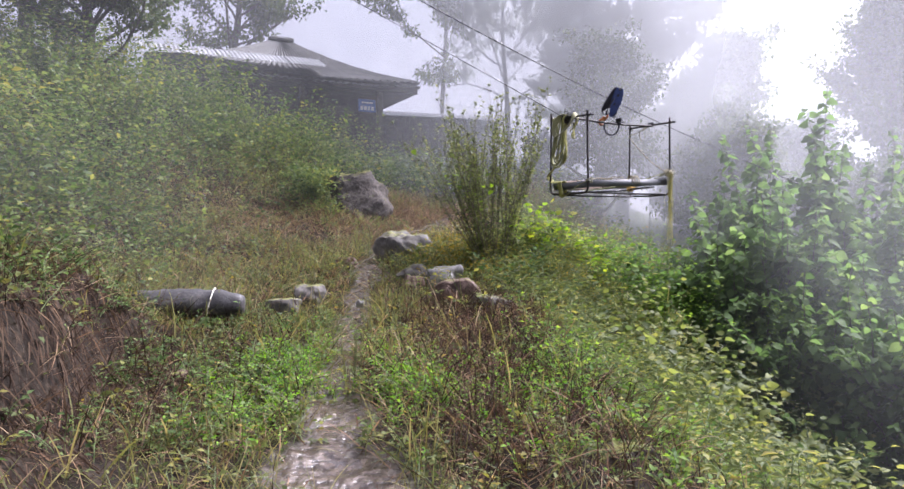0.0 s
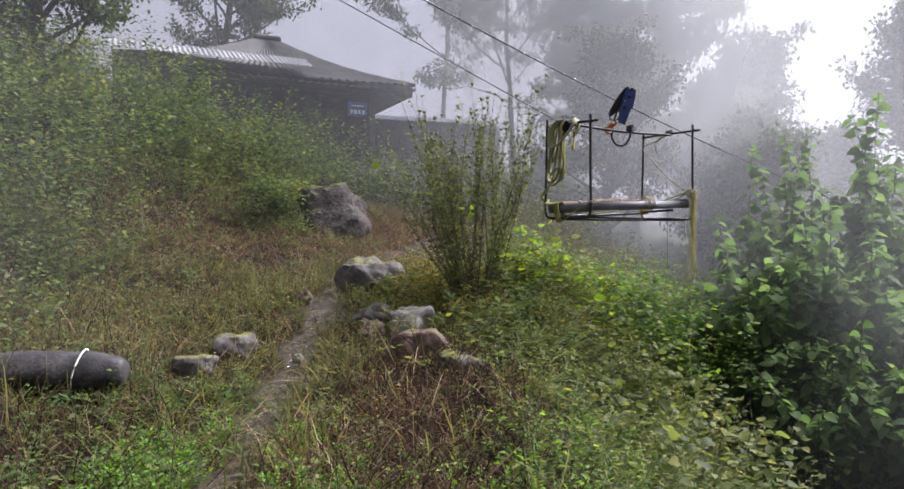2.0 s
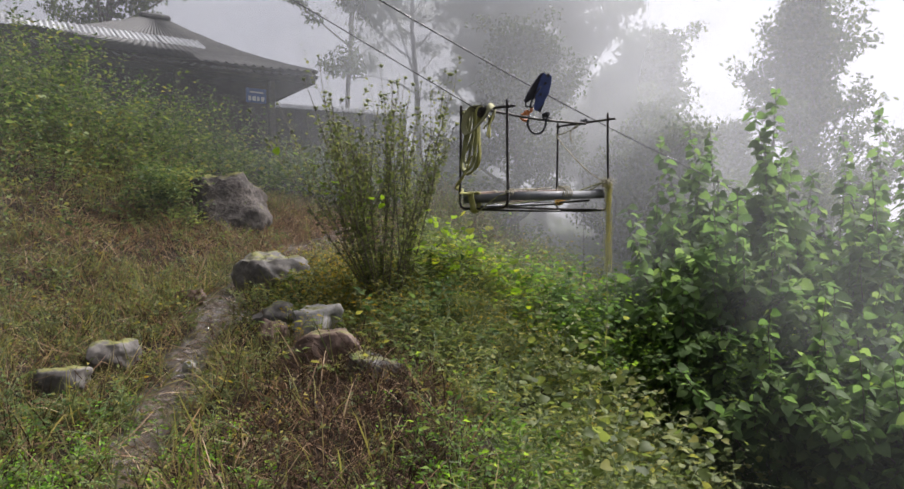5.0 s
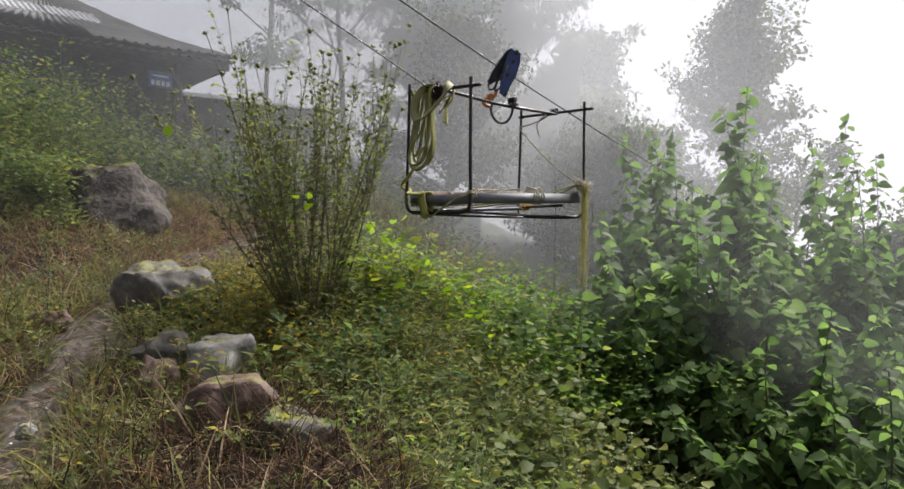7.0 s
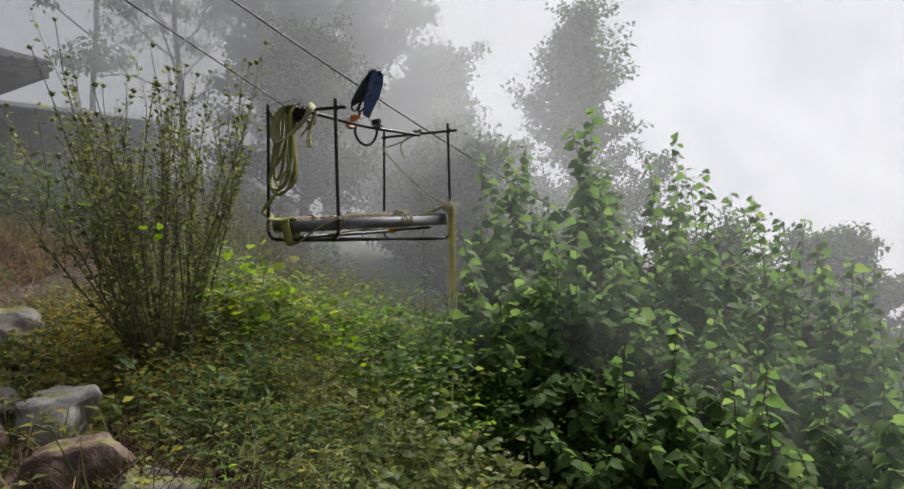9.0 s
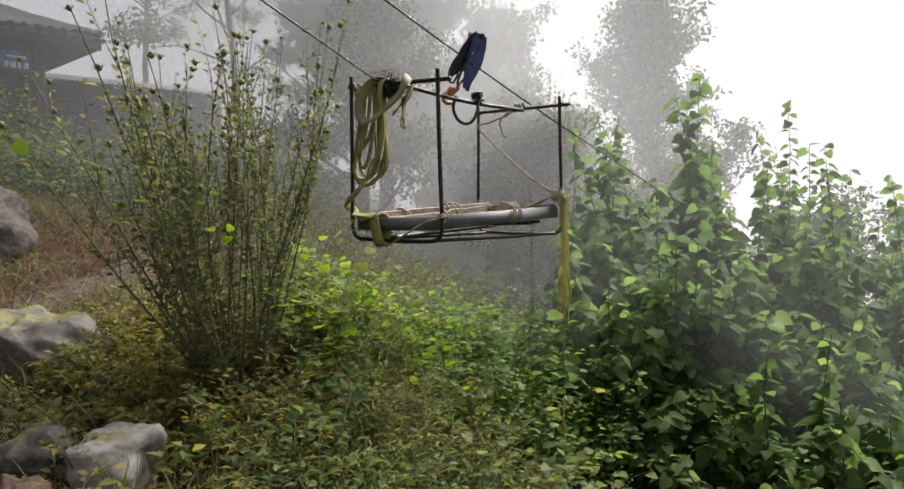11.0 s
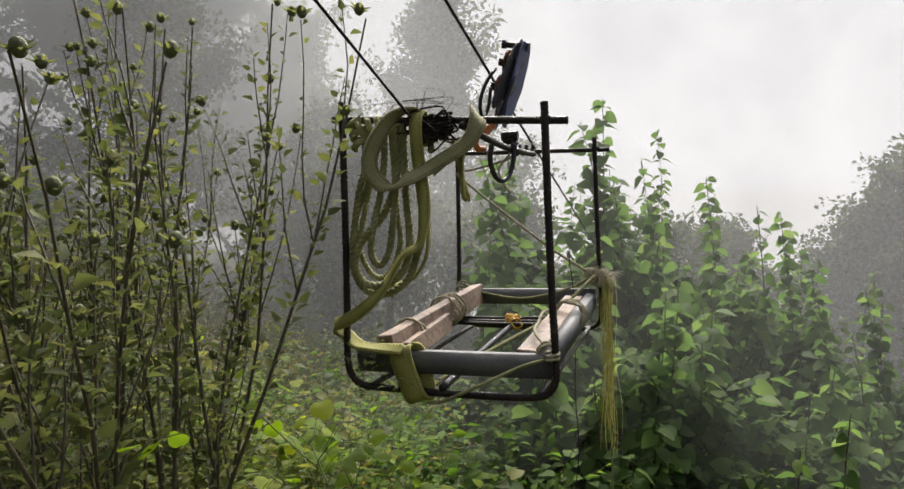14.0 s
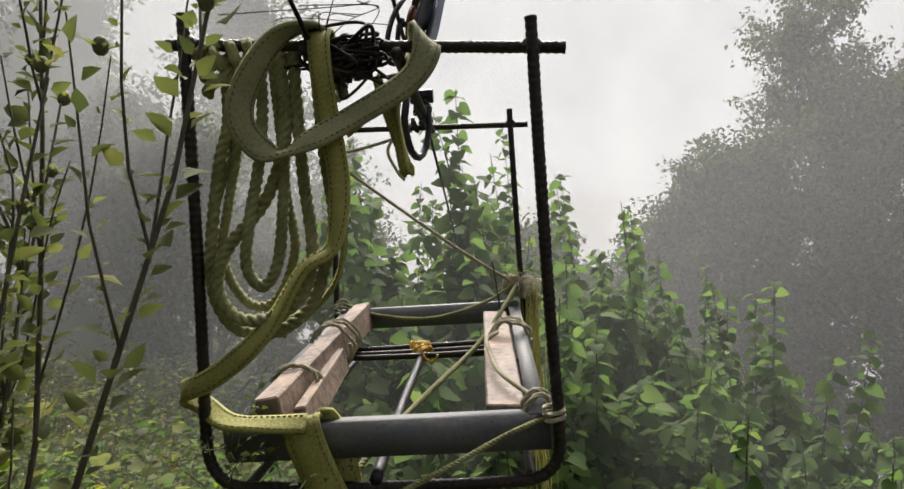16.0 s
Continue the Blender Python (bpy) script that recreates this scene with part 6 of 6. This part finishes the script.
def mulberry(x, y, height, spread, n, leaf, seed_label, singles=0, tmpl=HEART, mat=MULB, name="mulberry_shrub", droop=-0.42, group="mulberries on the slope", bend=-0.35, tips=()):
    reseed(x * 7 + y)
    z = float(terrain(x, y))
    ob = thing(name, Matrix.Translation((x, y, z - 0.05)), seed_label, "shrub", group)
    az = RNG.random(n) * 6.28
    foot = np.stack([0.12 * np.cos(az), 0.12 * np.sin(az), 0 * az], -1)
    ln = height * (0.62 + 0.42 * RNG.random(n))
    ln[0] = height * 1.05
    sway = spread * (0.15 + 0.85 * RNG.random(n))
    sway[0] = 0.04
    main = stems(foot, ln, sway, az, bend, 10, 0.05)
    for i, tip in enumerate(tips):
        main[i] += (np.array(tip) - (x, y, z - 0.05) - main[i, -1]) * (np.linspace(0, 1, 10) ** 1.2)[:, None]
    for i in range(n):
        part("branch", mesh_np("branch", *tubes(main[i:i + 1], 0.013, 0.004, 6), STEM, True), ob)
    p, d = along(main, 0.06 + 0.62 * RNG.random((n, 18)))
    p = p.reshape(-1, 3)
    M = len(p)
    tw = stems(p, 0.35 + 0.55 * RNG.random(M), 0.4 + 0.7 * RNG.random(M), RNG.random(M) * 6.28, 0.0, 7, 0.06)
    tagged(part("twig_spray", mesh_np("twig_spray", *tubes(tw, 0.007, 0.0025, 4), STEM), ob), kind="stuff")
    a = leaves_on(main, int(20 * height), 0.15, 1.0, leaf, 0.08 + droop, 0.5, 0.14)
    b = leaves_on(tw, 20, 0.1, 1.0, leaf, droop, 0.5, 0.2)
    P, R, S = (np.concatenate([u, v]) for u, v in zip(a, b))
    S = S * (1 - 0.22 * smooth01((P[:, 2] / height - 0.8) / 0.25))
    order = np.argsort(-P[:, 2])
    own, rest = order[:singles], order[singles:]
    tagged(part("foliage", mesh_np("foliage", *scattered(tmpl, P[rest], R[rest], S[rest]), mat), ob), kind="stuff")
    if singles:
        me = mesh_np("leaf", *HEART, MULB)
        for k in own:
            o = part("leaf", me, ob)
            o.matrix_local = Matrix.Translation(P[k]) @ Matrix(R[k].tolist()).to_4x4() @ Matrix.Scale(S[k], 4)


lime_vine()
TALL = "tall young mulberry ending in upright leafy spikes"
BROAD = "mulberry shrub with broad heart-shaped leaves"
LOW = "low mulberry shrub with heart-shaped leaves on the slope"
for mx, my, mh, sp, nn, lf, own, lab, ends in (
        (5.35, 10.2, 4.6, 0.20, 8, (0.12, 0.20), 150, TALL, ((5.42, 10.42, 3.12), (5.75, 10.6, 2.45), (5.1, 10.1, 2.3))),
        (6.9, 10.6, 4.4, 0.24, 8, (0.12, 0.20), 100, TALL, ((7.17, 10.9, 2.95), (7.0, 10.2, 2.35), (6.5, 10.7, 2.6))),
        (7.2, 9.5, 3.9, 0.30, 9, (0.11, 0.19), 0, BROAD, ((7.0, 9.4, 1.95), (7.7, 9.6, 1.7), (8.55, 9.92, 1.72), (8.3, 9.5, 1.35))),
        (4.8, 11.0, 4.2, 0.22, 8, (0.11, 0.18), 0, BROAD, ((4.91, 11.22, 2.75), (4.6, 10.8, 2.2))),
        (3.9, 10.4, 3.1, 0.30, 9, (0.10, 0.16), 0, BROAD, ((3.9, 10.5, 1.95), (3.6, 10.2, 1.5))),
        (4.2, 9.6, 3.2, 0.34, 10, (0.10, 0.16), 0, BROAD, ((4.3, 9.7, 1.9),)),
        (6.0, 9.4, 3.6, 0.32, 10, (0.11, 0.17), 0, BROAD, ((6.43, 9.9, 2.3), (5.71, 9.06, 2.02))),
        (4.9, 8.9, 3.0, 0.40, 11, (0.10, 0.16), 0, LOW, ()),
        (3.75, 8.9, 2.4, 0.42, 10, (0.09, 0.15), 0, LOW, ((3.47, 8.75, -0.45),)),
        (5.7, 8.1, 3.1, 0.46, 11, (0.10, 0.16), 0, LOW, ()),
        (4.5, 7.9, 2.5, 0.46, 10, (0.09, 0.15), 0, LOW, ()),
        (5.3, 6.9, 3.1, 0.50, 10, (0.10, 0.16), 0, LOW, ()),
        (7.4, 8.2, 4.0, 0.44, 11, (0.10, 0.17), 0, BROAD, ()),
        (8.6, 9.2, 4.2, 0.46, 11, (0.10, 0.16), 0, BROAD, ()),
        (6.2, 11.3, 4.3, 0.24, 9, (0.11, 0.17), 0, BROAD, ((6.2, 11.4, 2.35), (6.7, 11.6, 2.2))),
        (8.1, 10.6, 4.2, 0.30, 9, (0.11, 0.17), 0, BROAD, ((8.0, 10.7, 2.1), (8.5, 10.9, 1.9))),
        (6.6, 6.9, 3.0, 0.50, 10, (0.10, 0.16), 0, LOW, ())):
    mulberry(mx, my, mh, sp, nn, lf, lab, own, tips=ends)
for mx, my, mh, sp, nn in ((4.6, 7.35, 2.5, 0.65, 9), (4.3, 8.2, 2.4, 0.7, 9), (4.9, 6.5, 2.4, 0.6, 9)):
    mulberry(mx, my, mh, sp, nn, (0.075, 0.13), "low mulberry with long arching branches over the slope", 0, bend=0.55)
mulberry(7.4, 12.4, 4.3, 0.45, 16, (0.07, 0.13), "feathery grey-green willow with narrow leaves", 0, NARROW, WILLOW, "willow_shrub", -0.3, "")


def tree(x, y, height, crown, first, n_limb, leaf, n_leaf, label, name="tree", z=None, mat=None, clump=0.55, trunk=0.16, group="trees in the fog"):
    """A forked tree: bent trunk, limbs, twigs, and leaves in loose clumps with gaps between them."""
    reseed(x * 3 + y * 5)
    z = float(terrain(x, y)) if z is None else z
    ob = thing(name, Matrix.Translation((x, y, z - 0.2)), label, "tree", group)
    tr = stems(np.zeros((1, 3)), height * 0.97, np.array([0.04]), RNG.random(1) * 6.28, 0.0, 14, 0.05)
    part("trunk", mesh_np("trunk", *tubes(tr, trunk, 0.02, 9), BARK, True), ob)
    t = first + (0.97 - first) * (np.arange(n_limb) + RNG.random(n_limb)) / n_limb
    p, d = along(np.repeat(tr, n_limb, 0), t[:, None])
    az = np.arange(n_limb) * 2.4 + RNG.normal(0, 0.4, n_limb)
    reach = crown * (1.05 - 0.75 * (t - first) / (1 - first)) * (0.65 + 0.5 * RNG.random(n_limb))
    limbs = stems(p[:, 0], reach, 0.75 + 0.45 * RNG.random(n_limb) - 0.3 * t, az, -0.15, 8, 0.10)
    for i in range(n_limb):
        part("limb", mesh_np("limb", *tubes(limbs[i:i + 1], trunk * 0.34 * (1.2 - t[i]), 0.012, 6), BARK, True), ob)
    q, _ = along(limbs, 0.3 + 0.7 * RNG.random((n_limb, 9)))
    q = q.reshape(-1, 3)
    M = len(q)
    tw = stems(q, crown * (0.16 + 0.22 * RNG.random(M)), 0.3 + 1.0 * RNG.random(M), RNG.random(M) * 6.28, 0.1, 6, 0.14)
    tagged(part("twig_spray", mesh_np("twig_spray", *tubes(tw, 0.014, 0.005, 3), BARK), ob), kind="stuff")
    per = max(4, int(n_leaf / M))
    tt = 0.2 + 0.8 * RNG.random((M, per))
    c, _ = along(tw, tt)
    c = c.reshape(-1, 3) + RNG.normal(0, clump * 0.28, (M * per, 3)) * np.array((1, 1, 0.6))
    dirs = unit(RNG.normal(0, 1, c.shape) + np.array((0, 0, -0.3)))
    ups = unit(np.array((0, 0, 1.0)) + RNG.normal(0, 0.6, c.shape))
    v, f = scattered(SIMPLE, c, frames_of(dirs, ups), leaf * (0.6 + 0.8 * RNG.random(len(c))))
    tagged(part("crown", mesh_np("crown", v, f, mat or TREE), ob), kind="stuff")
    return ob


tree(1.2, 24.0, 12.0, 4.8, 0.24, 24, 0.14, 28500, "tall slender tree with an open airy crown", trunk=0.11)
tree(-1.6, 28.0, 15.0, 4.4, 0.30, 18, 0.15, 19000, "tall slender tree with an open airy crown", trunk=0.11)
tree(4.4, 20.5, 10.5, 4.6, 0.14, 30, 0.14, 45600, "broad dense leafy tree", trunk=0.22)
tree(7.0, 22.0, 6.6, 3.3, 0.12, 28, 0.14, 34200, "broad dense leafy tree", trunk=0.2)
tree(3.2, 17.6, 4.6, 2.4, 0.10, 24, 0.10, 22800, "low dense leafy tree at the edge of the slope", trunk=0.14)
tree(6.2, 17.2, 4.2, 2.4, 0.10, 24, 0.10, 22800, "low dense leafy tree at the edge of the slope", trunk=0.14)
tree(10.5, 22.5, 5.6, 2.8, 0.12, 26, 0.14, 22800, "leafy tree rising out of the valley", trunk=0.2)
tree(13.1, 20.9, 10.6, 3.8, 0.22, 38, 0.14, 26600, "tall pointed tree rising out of the valley", trunk=0.2)
tree(-7.5, 13.0, 4.6, 3.0, 0.10, 26, 0.10, 30400, "leafy tree above the bank", trunk=0.14)
tree(-10.5, 15.5, 8.0, 3.8, 0.12, 26, 0.13, 26600, "dark leafy tree above the bank", trunk=0.18)
tree(-9.5, 25.5, 8.5, 4.2, 0.2, 26, 0.15, 22800, "dark leafy tree behind the farmhouse", trunk=0.2)
tree(-14.0, 22.0, 10.5, 4.6, 0.2, 26, 0.16, 22800, "dark leafy tree behind the farmhouse", trunk=0.2)
tree(6.0, 15.2, 4.0, 2.0, 0.08, 24, 0.09, 22800, "low leafy tree on the slope behind the cage", trunk=0.1)
tree(8.2, 14.4, 3.9, 2.0, 0.08, 24, 0.09, 22800, "low leafy tree on the slope behind the cage", trunk=0.1)
tree(10.2, 12.8, 4.4, 2.2, 0.08, 24, 0.09, 22800, "low leafy tree on the slope behind the cage", trunk=0.1)
for fx, fy, fh, fc in ((13.6, 13.4, 5.6, 2.6), (15.6, 12.0, 7.2, 3.2), (16.2, 9.6, 8.8, 3.8), (16.4, 7.0, 10.6, 4.4), (15.8, 4.0, 11.4, 4.4), (17.5, 1.0, 15.0, 4.8), (16.0, -3.0, 15.0, 4.8), (20.0, 8.5, 14.0, 4.6)):
    tree(fx, fy, fh, fc, 0.06, 40, 0.12, 46000, "big tree on the far side of the valley", trunk=0.3, clump=0.5)

# ---- mist hanging over the slope: translucent sheets in place of foggy air ----


def mist_bank(radius, density, top, base, high=24.0):
    n = 72
    v, f = [], []
    for i in range(n + 1):
        a = radians(-80 + 205 * i / n)
        for z in (-25.0, 0.0, 6.0, 12.0, high):
            v.append((0.5 + radius * math.sin(a), 4.5 + radius * math.cos(a), z))
    for i in range(n):
        for j in range(4):
            q = i * 5 + j
            f.append((q, q + 5, q + 6, q + 1))
    ob = new("mist_bank", mesh_np("mist_bank", v, np.array(f), mist("thin_mist", density, top, base), True))
    tagged(ob, "thin upright sheet of pale grey mist standing in for fog", "mist", kind="stuff")


# nested sheets add haze with distance; the outermost veils the sky
for radius, density, top, base, high in ((5.3, 0.05, 6.0, 1.5, 12), (9.4, 0.13, 9.0, 3.0, 14), (11.2, 0.24, 14, 5.0, 18), (13.4, 0.36, 17, 7.0, 24), (20.5, 0.40, 20, 8.0, 28), (42.0, 0.68, 46, 6.0, 60)):
    mist_bank(radius, density, top, base, high)


def mist_veil(y, density, start, reach, spread):
    """An added upright sheet of mist beside the footpath that hazes the slope behind it."""
    n = 24
    v = [(start + reach * i / n, y - 0.9 * math.sin(2.2 * i / n), z) for i in range(n + 1) for z in (-14.0, -2.0, 3.0, 8.0)]
    f = [(i * 4 + j, i * 4 + 4 + j, i * 4 + 5 + j, i * 4 + 1 + j) for i in range(n) for j in range(3)]
    ob = new("mist_bank", mesh_np("mist_bank", v, np.array(f), mist("drifting_mist", density, 7.0, 2.0, start, spread), True))
    tagged(ob, "thin added sheet of pale grey mist beside the footpath", "mist", kind="stuff")


# two sheets haze the mulberries, the last one the left bank
for veil in ((3.0, 0.11, 1.4, 15, 1.1), (4.8, 0.06, 1.7, 15, 1.1), (6.0, 0.05, -1.0, -13, -1.6)):
    mist_veil(*veil)
